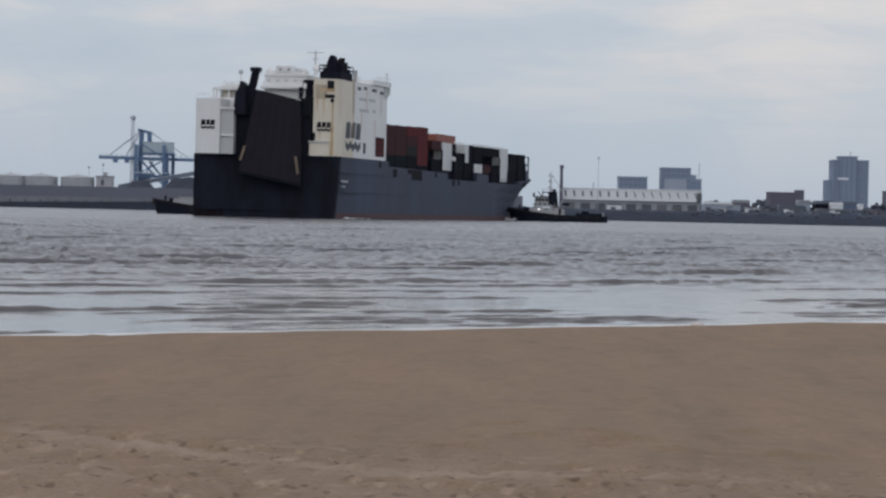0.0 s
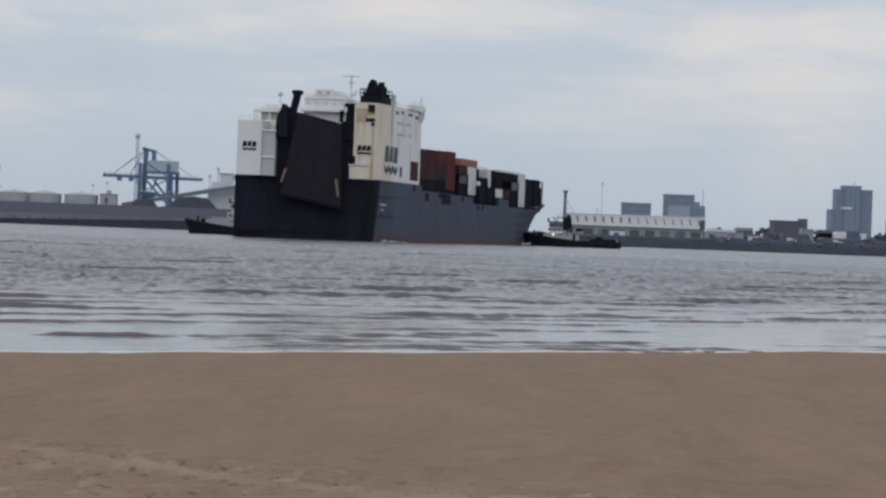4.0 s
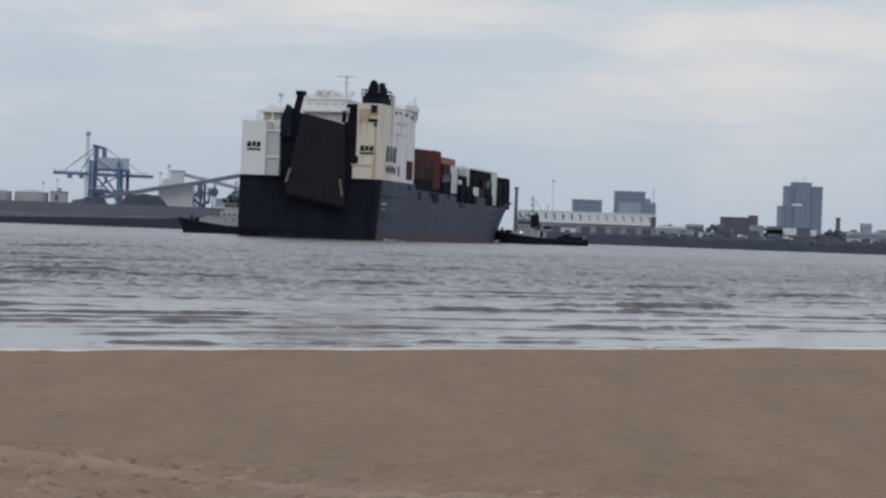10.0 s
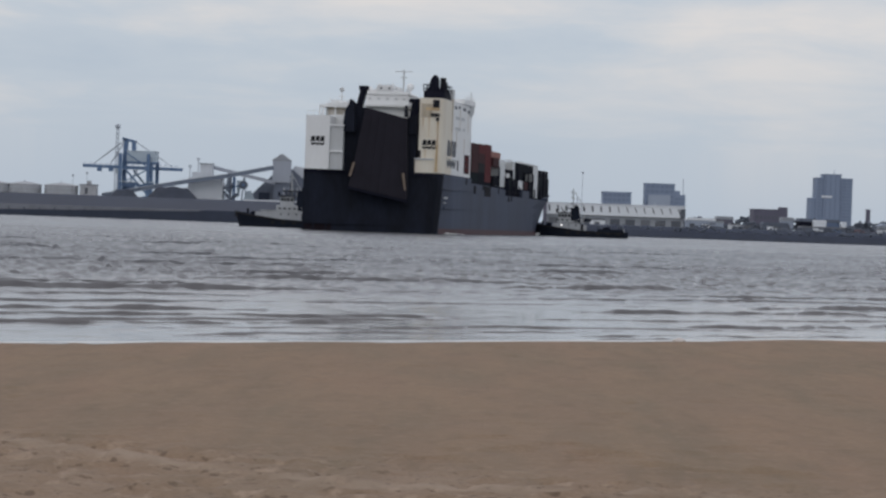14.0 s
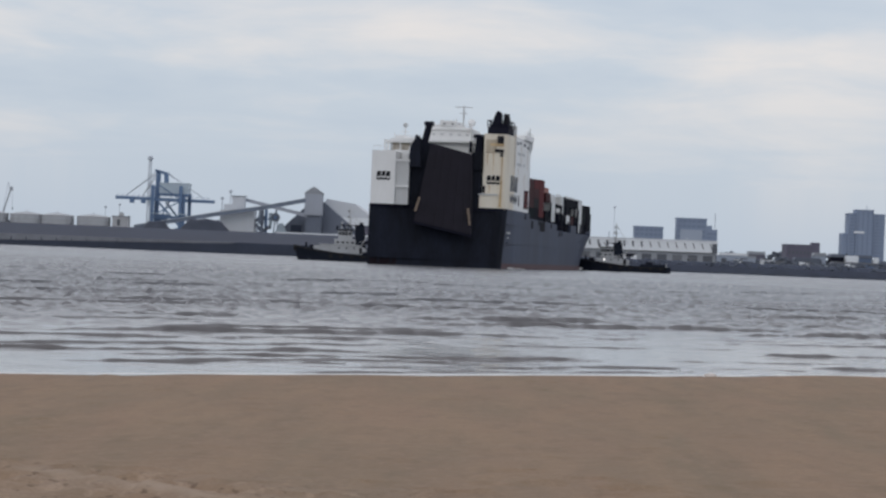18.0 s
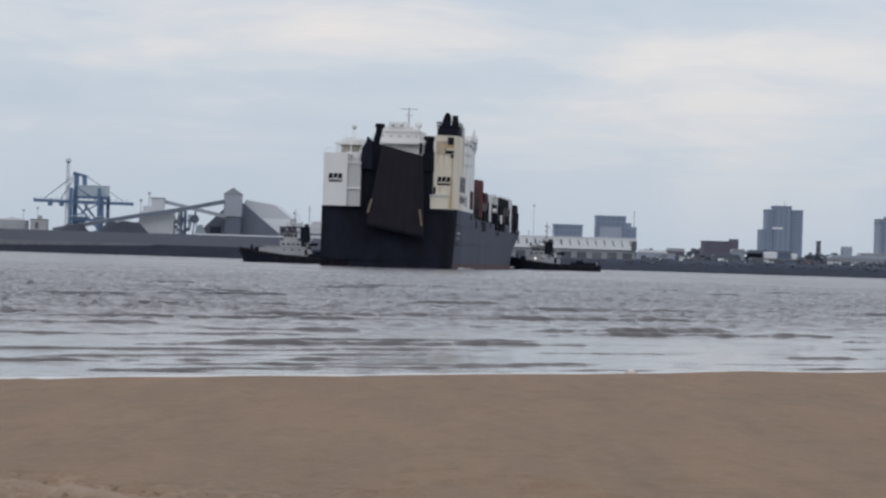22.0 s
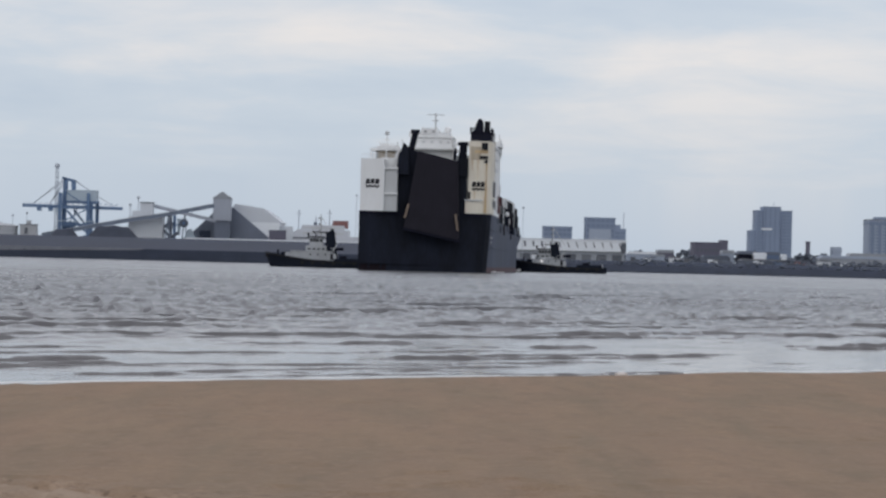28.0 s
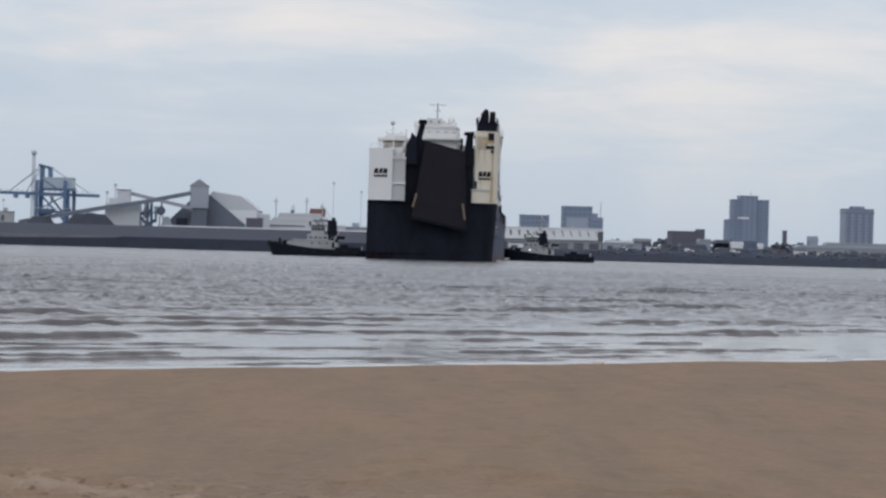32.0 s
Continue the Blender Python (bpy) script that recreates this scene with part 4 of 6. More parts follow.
for u in (1.6, 3.4, 5.0):
    part("roof_rail_post", rod(B(), (u, 20.2, 34.3), (u, 20.2, 35.4), 0.07, 6), WHITE, house)
part("roof_rail", rod(B(), (1.4, 20.2, 35.4), (5.2, 20.2, 35.4), 0.07, 6), WHITE, house)
part("roof_locker", bx(B(), 1.4, 3.0, 23, 25, 34.4, 35.3), WHITE, house)
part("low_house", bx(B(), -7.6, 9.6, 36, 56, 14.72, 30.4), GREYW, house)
mast = part("main_mast", rod(B(), (-1.1, 50, 30.3), (-1.1, 50, 42.0), 0.22, 8), GREYW, ship)
part("yard", bx(B(), -3.4, 1.2, 49.9, 50.1, 41.5, 41.7), GREYW, mast)
part("yard", bx(B(), -2.0, -0.2, 49.9, 50.1, 39.9, 40.1), GREYW, mast)
bm = B()
bmesh.ops.create_icosphere(bm, subdivisions=2, radius=1.0, matrix=pose(3.1, 36, 36.9))
part("satellite_dome", bm, WHITE, ship)
part("satellite_drum", lathe(B(), [(0.8, 34.3), (0.95, 34.8), (0.95, 35.6), (0.5, 36.2)], 14, (-5.2, 24)), WHITE, house)
for u, z in ((1.6, 35.9), (2.6, 35.6), (4.4, 35.3)):
    part("roof_gear", bx(B(), u, u + 0.5, 22.4, 23.2, 34.9, z), GREYW, house)
part("dome_stalk", rod(B(), (3.1, 36, 34.3), (3.1, 36, 36.2), 0.25, 8), WHITE, ship)
for u, z in ((-8.6, 34.2), (-9.8, 33.4), (5.4, 33.6), (-6.2, 34.6)):
    part("deck_antenna", rod(B(), (u, 34, 27), (u, 34, z), 0.1, 6), GREYW, ship)

# stern ramp, folded up against its frame
part("ramp_frame", prism(B(), [(-7.2, tr(-7.2) - 0.25), (9.85, tr(9.85) - 0.25), (9.85, tr(9.85) + 3), (-7.2, tr(-7.2) + 3)], 3.0, 26.4, "z"), BLACK, ship, "black ramp frame and door")
part("ramp_frame_head", slab([(-6.2, 25.5), (9.6, 25.5), (9.4, 27.3), (-1.2, 29.6), (-2.4, 30.0), (-5.4, 30.6)], -1.6, 0.2), BLACK, ship)
part("ramp_cheek", prism(B(), [(-7.3, 24.0), (-4.2, 24.0), (-4.6, 31.0), (-5.6, 31.9), (-5.9, 30.6), (-6.8, 29.0)], 0.9, 4.5), BLACK, ship)
part("ramp_cheek", prism(B(), [(7.4, 24.0), (10.0, 24.0), (10.0, 28.6), (7.6, 28.2)], 6.6, 12.5), BLACK, ship)
ramp_pts = [(-5.0, 10.8), (8.5, 8.0), (7.7, 27.7), (-1.0, 29.8), (-2.1, 30.0)]


def lean(pts, back, front):
    """A slab on the ramp, whose foot stands further off the stern than its head."""
    bm = slab(pts, back, front)
    for v in bm.verts:
        v.co.y -= 2.7 * (30.0 - v.co.z) / 20.0
    return bm


ramp = part("stern_ramp", lean(ramp_pts, 0.3, 1.3), RAMP, ship, "huge dark brown steel ramp folded upright")
for k in range(1, 6):
    a = k / 6
    lo_u, hi_u = -5.0 + a * 13.6, -2.1 + a * 10.2
    lo_z, hi_z = 10.8 - a * 2.8, 30.1 - a * 2.6
    part("ramp_rib", lean([(lo_u - 0.12, lo_z + 0.2), (lo_u + 0.12, lo_z + 0.2), (hi_u + 0.12, hi_z - 0.3), (hi_u - 0.12, hi_z - 0.3)], 1.3, 1.4), RAMP, ramp)
for z in (14, 19, 24):
    a = (z - 10.8) / 19.3
    part("ramp_seam", lean([(-5.0 + a * 2.9, z + 0.5), (8.3 - a * 0.8, z - 2.3), (8.3 - a * 0.8, z - 2.1), (-5.0 + a * 2.9, z + 0.7)], 1.3, 1.38), RAMP, ramp)
part("ramp_hinge", lean([(-5.2, 10.2), (8.8, 7.3), (8.8, 8.2), (-5.2, 11.1)], 0.0, 1.1), NAVY, ramp)
part("ramp_side_plate", lean([(8.2, 8.2), (8.6, 8.2), (7.8, 27.4), (7.4, 27.4)], -0.6, 1.45), RAMP, ramp)
part("ramp_strut", lean([(-5.0, 13.2), (-4.5, 13.2), (-3.7, 16.6), (-4.2, 16.6)], 1.45, 1.9), TAN, ramp, "tan painted guide arm")
part("ramp_strut", slab([(8.0, 10.3), (8.5, 10.3), (7.85, 14.4), (7.35, 14.4)], 2.6, 4.2), TAN, ramp, "tan painted guide arm")
post1 = part("ramp_post", prism(B(), [(-5.0, 29.0), (-3.5, 29.0), (-2.2, 34.9), (-3.6, 34.9)], 4.0, 6.0), NAVY, ship, "black winch post of the ramp")
part("post_head", prism(B(), [(-4.1, 34.3), (-2.0, 34.3), (-2.0, 35.3), (-4.0, 35.3)], 3.6, 6.4), NAVY, post1)
post2 = part("ramp_post", prism(B(), [(7.4, 27.0), (9.5, 27.0), (9.6, 32.4), (8.0, 32.4)], 10.5, 14.0), NAVY, ship, "black winch post of the ramp")
part("post_head", prism(B(), [(7.2, 32.0), (9.8, 32.0), (9.8, 32.8), (7.5, 32.8)], 10.0, 14.4), NAVY, post2)
part("ramp_post", prism(B(), [(6.4, 28.2), (7.0, 28.2), (7.1, 31.0), (6.5, 31.0)], 9.0, 10.5), NAVY, ship)
for u0, u1, za, zb in ((-3.2, -3.9, 34.5, 27), (8.2, 7.6, 32.2, 25)):
    part("hoist_wire", rod(B(), (u0, tr(u0) - 0.6, za), (u1, tr(u1) - 1.6, zb), 0.08, 6), NAVY, ship)

# ---- deck cargo ----
def box_mesh(name, length, material):
    """A container with recessed side and end panels between its posts."""
    bm = B()
    bx(bm, -1.2, 1.2, 0.12, length - 0.12, 0.08, 2.5)
    for x in (-1.22, 1.06):
        for y in (0, length - 0.16):
            bx(bm, x, x + 0.16, y, y + 0.16, 0, 2.58)
    for x in (-1.22, 1.1):
        bx(bm, x, x + 0.12, 0.16, length - 0.16, 2.44, 2.58)
        bx(bm, x, x + 0.12, 0.16, length - 0.16, 0.0, 0.16)
    return mesh_of(name, bm, material)


FORTY = {k: box_mesh("container", 12.1, m) for k, m in BOX_COLOURS.items()}
TWENTY = {k: box_mesh("container", 6.06, BOX_COLOURS[k]) for k in ("white", "dark")}
# bay: y, height of the lowest tier, colours at the side from the bottom up; the outer row stands inside a side gangway
BAYS = ((63.6, 14.0, 13.8, ("green", "brown", "brown", "brown")), (75.9, 14.15, 13.8, ("green", "brown", "brown", "brown")), (88.2, 14.35, 13.8, ("dark", "grey", "brown", "red")), (100.5, 14.6, 13.8, ("red", "red", "red", "red")),
        (117.4, 14.1, 13.8, ("dark", "dark", "brown")), (130.6, 13.9, 13.8, ("white", "white", "white")), (146.6, 11.5, 13.8, ("dark", "green", "dark", "dark")), (158.9, 11.5, 13.8, ("dark", "dark", "half", "half")),
        (172.6, 11.4, 13.8, ("dark", "white", "dark", "dark")), (184.9, 11.4, 13.8, ("dark", "brown", "dark", "dark")), (197.2, 11.4, 13.8, ("dark", "dark", "dark", "dark")), (210.6, 11.9, 13.8, ("white", "white", "white", "white")),
        (225.4, 13.2, 13.7, ("dark", "green", "dark")), (239.0, 13.3, 13.7, ("dark", "dark", "dark")))
rng = random.Random(17)
inner = B()
for v, z0, half, tiers in BAYS:
    cols = int(half * 2 / 2.46)
    for col in range(cols):
        u = half - 1.22 - col * (2 * half - 2.44) / (cols - 1)
        high = len(tiers) + (0 if col < 3 else rng.choice((-1, 0, 0, 0)))
        for tier in range(high):
            if col == 0 and tiers[tier] in ("dark", "green") and rng.random() < 0.22:
                continue
            if col in (0, 1, 2, cols - 1):
                # at the ship's side the colours of the stow, behind them any
                kind = tiers[tier] if col == 0 else rng.choice(("red", "brown", "dark", "grey", "green", "dark"))
                # "half": two short boxes end to end
                for short, paint, dv in ((TWENTY, "white", 0.0), (TWENTY, "dark", 6.04)) if kind == "half" else ((FORTY, kind, 0.0),):
                    c = new("container", short[paint])
                    c.parent = ship
                    c.matrix_basis = pose(u, v + dv, z0 + 2.6 * tier + rng.uniform(0, 0.03), 0, 0, rng.uniform(-0.15, 0.15))
                    c["label"] = paint + " steel shipping container"
            else:
                bx(inner, u - 1.2, u + 1.2, v, v + 12.1, z0 + 2.6 * tier, z0 + 2.6 * tier + 2.56)
for v in (145.4, 157.9):
    for u in (7.4, 4.9):
        c = new("container", FORTY["orange"])
        c.parent = ship
        c.matrix_basis = pose(u, v, 21.95)
        c["label"] = "orange steel shipping container"
tagged(part("container_block", inner, BOX_COLOURS["brown"], ship, "mixed containers stacked inboard"), kind="stuff")
for v, z0, half, tiers in BAYS:
    part("hatch_cover", bx(B(), -half, half, v + 0.2, v + 11.9, 11.0, z0 - 0.02), BOX_COLOURS["dark"], ship)
    # stanchions and a lashing bridge at the fore end of each bay
    top = z0 + 2.6 * (len(tiers) - 1)
    if v > 112:
        for u in (-half - 0.3, half - 0.1):
            part("lashing_post", bx(B(), u, u + 0.4, v + 12.2, v + 12.5, 11.0, top), NAVY, ship)
        for z in (z0 + 2.6, z0 + 5.2):
            part("lashing_bridge", bx(B(), -half - 0.2, half + 0.2, v + 12.15, v + 12.55, z, z + 0.25), NAVY, ship)
part("cell_guide_rail", bx(B(), 13.3, 13.9, 172.2, 210, 21.9, 22.35), WHITE, ship, "pale rail along the container tops")
part("cell_guide_rail", bx(B(), 13.3, 13.9, 146.8, 158.6, 21.9, 22.2), WHITE, ship, "pale rail along the container tops")
part("deck_locker", bx(B(), 15.2, 16.25, 165.8, 182.5, 11.3, 13.5), HULL, ship)
part("ventilator", lathe(B(), [(0.3, 16.6), (0.62, 16.9), (0.62, 17.6), (0.3, 17.9)], 12, (14.8, 141.0)), WHITE, ship, "white mushroom ventilator")
part("ventilator_shaft", rod(B(), (14.8, 141.0, 11.3), (14.8, 141.0, 16.4), 0.4, 10), NAVY, ship)
for v in (136.5, 149.0, 161.5, 186.0, 199.0, 213.0):
    part("side_stanchion", bx(B(), 15.6, 16.0, v, v + 0.45, 11.2, 14.4), NAVY, ship)
part("gangway_rail", beam(B(), (15.9, 129, 12.5), (15.9, 165, 12.5), 0.12, 0.12), NAVY, ship)
part("gangway_rail", beam(B(), (15.9, 183, 12.5), (15.9, 232, 12.5), 0.12, 0.12), NAVY, ship)
# breakwater frame and foremast at the bow
for u in (-11.3, 0, 11.3):
    part("bow_frame_post", bx(B(), u - 0.2, u + 0.2, 268.6, 269.0, 13.4, 21.0), NAVY, ship)
for z in (13.4, 15.6, 17.9, 20.7):
    part("bow_frame_rail", bx(B(), -11.4, 11.4, 268.7, 268.95, z, z + 0.3), NAVY, ship)
part("breakwater", prism(B(), [(-12.6, 257.4), (12.6, 257.4), (11.4, 268.5), (8.0, 272.0), (-8.0, 272.0), (-11.4, 268.5)], 12.6, 16.4, "z"), HULL, ship)
part("foremast", rod(B(), (0, 278, 14.0), (0, 278, 23.5), 0.35, 8), GREYW, ship)
for v in (274, 281):
    part("bow_winch", bx(B(), -3, 3, v, v + 2.4, 13.6, 15.1), NAVY, ship)
# ---- tugs: y forward from the stern at 0 to the bow at 29, z up from the water ----
def build_tug(label, k, aft, fore, up, mast_at, raise_, stack):
    """k: how far the superstructure is set forward; aft and fore: ends of the deckhouse; up: how much higher the wheelhouse stands; mast_at: the mast's place; raise_: how much higher the deckhouse is; stack: how far the funnels are set forward."""
    t = thing("tug", (0, 0, 0), label, "tug", "tugs turning the ship")
    st = ((0, 3.2, 3.9, 2.0), (1.2, 4.0, 4.5, 1.9), (8, 4.6, 4.8, 1.9), (15, 4.7, 4.9, 2.2), (20, 4.4, 4.8, 2.8), (24, 3.4, 4.3, 3.4), (27, 1.8, 3.2, 3.9), (28.4, 0.7, 2.0, 4.2), (29.0, 0.15, 0.7, 4.3))
    bm = B()
    rows = []
    for y, bw, bd, zt in st:
        lean = 0.0 if y < 20 else -(y - 20) / 9 * 1.6
        rows.append([bm.verts.new((s_ * (bw + (bd - bw) * k), y + lean * (1 - k), -1.2 + (zt + 1.2) * k)) for s_, ks in ((-1, (0, 0.5, 1)), (1, (1, 0.5, 0))) for k in ks])
    for a, b in zip(rows, rows[1:]):
        for i in range(5):
            bm.faces.new((a[i], b[i], b[i + 1], a[i + 1]))
    bm.faces.new(rows[0])
    bm.faces.new(rows[-1][::-1])
    part("hull", bm, TUGH, t, "black hull with rubber fendering")
    for s_ in (-1, 1):
        bm = B()
        for (y0, _, b0, z0), (y1, _, b1, z1) in zip(st[1:], st[2:]):
            beam(bm, (s_ * (b0 + 0.05), y0, z0 - 0.35), (s_ * (b1 + 0.05), y1, z1 - 0.35), 0.35, 0.3)
        part("fender_strip", bm, RUBBER, t)
    part("bow_fender", rod(B(), (-1.6, 28.3, 3.2), (1.6, 28.3, 3.2), 0.75, 12), RUBBER, t, "thick rubber bow fender")
    house = part("deckhouse", prism(B(), [(aft, 2.0), (fore, 2.6), (fore - 0.4, 4.2), (fore - 2.0, 4.3), (fore - 2.2, 4.6 + raise_), (aft + 2.4, 4.6 + raise_), (aft, 3.8)], -3.1, 3.1, "x"), TUGW, t, "off-white steel deckhouse")
    for y in (aft + 3.0, aft + 5.2, aft + 7.4):
        for x in (-3.16, 3.06):
            part("porthole", bx(B(), x, x + 0.1, y, y + 0.45, 3.5, 3.95), GLASS, house)
    for x in (-3.16, 3.06):
        part("door", bx(B(), x, x + 0.1, aft + 1.0, aft + 1.8, 2.3, 4.0), LOGO, house)
    part("bridge_deck", bx(B(), -2.9, 2.9, 12.0 + k, 17.7 + k - 0.4 * k, 4.72, 5.0 + up), TUGW, t)
    wh = part("wheelhouse", prism(B(), [(13.1 + k, 4.6), (16.9 + k, 4.6), (17.1 + k, 7.5 + up), (13.2 + k, 7.5 + up)], -2.1, 2.1, "x"), TUGW, t, "off-white wheelhouse with wraparound windows")
    part("wheelhouse_roof", bx(B(), -2.4, 2.4, 12.7 + k, 17.6 + k, 7.5 + up, 7.75 + up), NAVY, wh)
    for x in (-2.14, 2.08):
        for y in (13.3 + k, 14.3 + k, 15.2 + k, 16.1 + k):
            part("wheelhouse_window", bx(B(), x, x + 0.06, y, y + 0.75, 6.1 + up, 7.1 + up), GLASS, wh)
    part("wheelhouse_window", bx(B(), -1.8, 1.8, 16.9 + k, 17.14 + k, 6.1 + up, 7.2 + up), GLASS, wh)
    for x in (-2.95, 2.85):
        for y in (12.4, 13.8, 15.2, 16.6):
            if up > 0:
                part("cabin_window", bx(B(), x, x + 0.1, y + k, y + k + 0.8, 5.1, 5.6), GLASS, t)
        part("handrail", rod(B(), (x * 1.05, aft + 0.8, 5.6), (x * 1.05, 11.0 + k, 5.6), 0.06, 5), GREYW, t)
    part("rescue_boat", prism(B(), [(7.2 + k, 5.0), (9.6 + k, 5.0), (10.0 + k, 5.9), (6.9 + k, 5.9)], -2.9, -1.7, "x"), NAVY, t, "dark covered rescue boat")
    part("davit", beam(B(), (-3.0, 10.2 + k, 4.7), (-3.0, 8.6 + k, 7.4), 0.25, 0.25), GREYW, t)
    part("radar_bar", bx(B(), -1.2, 1.2, 14.6 + k, 14.9 + k, 9.0 + up, 9.25 + up), WHITE, t)
    part("radar_post", rod(B(), (0, 14.75 + k, 7.8 + up), (0, 14.75 + k, 9.0 + up), 0.14, 6), GREYW, t)
    part("bow_winch", bx(B(), -1.3, 1.3, 22.9, 24.4, 2.9, 4.3), NAVY, t)
    for x in (-2.6, 1.2):
        f = part("funnel", prism(B(), [(9.0 + stack, 3.0), (12.2 + stack, 5.0), (12.1 + stack, 9.2 + up), (9.8 + stack, 9.2 + up)], x, x + 1.5, "x"), TUGH, t, "black exhaust funnel")
        part("exhaust_pipe", rod(B(), (x + 0.7, 10.6 + stack, 9.0 + up), (x + 0.7, 10.4 + stack, 10.0 + up), 0.45, 8), TUGH, f)
        part("funnel_top", bx(B(), x - 0.15, x + 1.65, 9.6 + stack, 12.3 + stack, 8.7 + up, 9.0 + up), TUGH, f)
    m = part("mast", rod(B(), (0, mast_at, 7.6 + up), (0, mast_at + 0.2, 15.6), 0.24, 8, 0.13), GREYW, t)
    for z, w in ((10.4, 1.5), (12.3, 1.1), (14.0, 0.7)):
        part("crosstree", bx(B(), -w, w, mast_at - 0.9, mast_at + 0.9, z, z + 0.12), GREYW, m)
        part("mast_light", bx(B(), -0.2, 0.2, mast_at + 0.4, mast_at + 0.7, z + 0.2, z + 0.6), NAVY, m)
    for x in (-1, 1):
        part("mast_stay", rod(B(), (0, mast_at, 14.8), (x * 1.6, mast_at - 3.6, 9.0), 0.06, 5), GREYW, m)
    part("monitor_platform", bx(B(), -2.0, 2.0, mast_at - 1.6, mast_at + 2.6, 8.9 + up, 9.15 + up), NAVY, t, "dark platform over the wheelhouse")
    for y in (mast_at - 1.4, mast_at + 2.4):
        for x in (-1.8, 1.8):
            part("platform_post", rod(B(), (x, y, 7.6 + up), (x, y, 9.9 + up), 0.09, 6), GREYW, t)
    part("platform_rail", rod(B(), (-1.8, mast_at + 2.4, 9.9 + up), (-1.8, mast_at - 1.4, 9.9 + up), 0.07, 6), GREYW, t)
    part("searchlight", rod(B(), (-1.6, 17.4 + k, 7.8 + up), (-1.6, 17.4 + k, 8.7 + up), 0.3, 8), NAVY, t)
    part("life_raft", rod(B(), (2.6, aft + 3, 5.1), (2.6, aft + 4.4, 5.1), 0.4, 10), WHITE, t)
    part("fire_monitor", rod(B(), (0.8, 15.0 + k, 7.8 + up), (0.8, 16.2 + k, 9.2 + up), 0.16, 6), NAVY, t)
    part("boat_deck", bx(B(), -3.3, 3.3, aft + 0.6, fore - 1.6, 4.58, 4.72), GREYW, t)
    for y in (aft + 1, aft + 3, aft + 5):
        for x in (-3.2, 3.2):
            part("boat_deck_post", rod(B(), (x, y, 4.7), (x, y, 5.6), 0.05, 5), GREYW, t)
    part("towing_winch", bx(B(), -1.5, 1.5, 5.4, 7.4, 1.9, 3.4), NAVY, t)
    part("tow_bitts", bx(B(), -0.9, 0.9, 25.2, 25.7, 3.4, 5.0), NAVY, t)
    part("aft_rail", rod(B(), (-3.4, 1.2, 3.0), (3.4, 1.2, 3.0), 0.07, 6), GREYW, t)
    for x in (-3.4, 0, 3.4):
        part("rail_post", rod(B(), (x, 1.2, 1.8), (x, 1.2, 3.0), 0.06, 6), GREYW, t)
    for x in (-4.95, 4.6):
        for y in (3, 6, 9, 12, 15, 18):
            part("tyre", rod(B(), (x, y, 1.3), (x + 0.35, y, 1.3), 0.55, 10), RUBBER, t)
    for x in (-4.3, 4.2):
        part("bulwark", bx(B(), x, x + 0.1, 1.5, 9, 1.9, 2.7), TUGH, t)
    return t


tug_port = build_tug("black-hulled tug with white deckhouse lying off the ship's port side", -0.8, 8.2, 23.4, 1.3, 13.0, 0.15, -0.7)
tug_bow = build_tug("black-hulled tug with short white deckhouse pushing at the ship's bow", 4.0, 12.4, 22.8, 0.1, 16.4, -0.3, 5.0)
tug_bow.scale = (1.0, 1.08, 1.0)
bm = B()
bmesh.ops.create_icosphere(bm, subdivisions=2, radius=0.3, matrix=pose(-3.3, 19.9, 3.7))
part("work_lamp", bm, LAMP, tug_bow, "bright lit work lamp")
bm = B()
rng = random.Random(3)
for k in range(46):
    a, r = rng.uniform(0, 6.28), rng.uniform(0, 1) ** 0.7
    bmesh.ops.create_icosphere(bm, subdivisions=1, radius=rng.uniform(0.25, 0.6), matrix=pose(r * 3.6 * math.cos(a), r * 2.0 * math.sin(a), rng.uniform(-0.15, 0.45)))
wash = solid("bow_wash", bm, FOAM, "white churned water between the tug's bow and the ship", "foam")

bm = B()
rng = random.Random(8)
for k in range(28):
    bmesh.ops.create_icosphere(bm, subdivisions=1, radius=rng.uniform(0.12, 0.34), matrix=pose(16.3 + rng.uniform(0, 1) ** 2 * 3.5, rng.uniform(12, 34), rng.uniform(-0.15, 0.2)))
stern_wash = solid("stern_wash", bm, FOAM, "thin white wash along the ship's starboard quarter", "foam", "stuff")
# ---- the docks and town on the far bank ----
DOCK = 11.0


def storage_tank(x, y, r, z1):
    t = thing("storage_tank", (x, y, DOCK - 0.3), "squat pale grey storage tank on the dock", "storage tank", "tank farm")
    h = z1 - DOCK
    part("shell", lathe(B(), [(r, 0), (r, h - 0.4)], 28), TANKP, t)
    part("roof", lathe(B(), [(r + 0.15, h - 0.4), (r + 0.15, h), (r * 0.4, h + 1.0), (0.5, h + 1.3)], 28), TANKP, t)
    for k in (0.33, 0.66):
        part("wind_girder", lathe(B(), [(r + 0.12, h * k), (r + 0.12, h * k + 0.25)], 28), STEEL, t)
    part("vent", rod(B(), (0, 0, h + 1.2), (0, 0, h + 1.9), 0.4, 8), STEEL, t)
    for k in range(8):
        a = -2.3 + k * 0.12
        part("stair_step", bx(B(), (r + 0.3) * math.cos(a) - 0.3, (r + 0.3) * math.cos(a) + 0.3, (r + 0.3) * math.sin(a) - 0.3, (r + 0.3) * math.sin(a) + 0.3, h * k / 8, h * k / 8 + 0.2), STEEL, t)
    return t


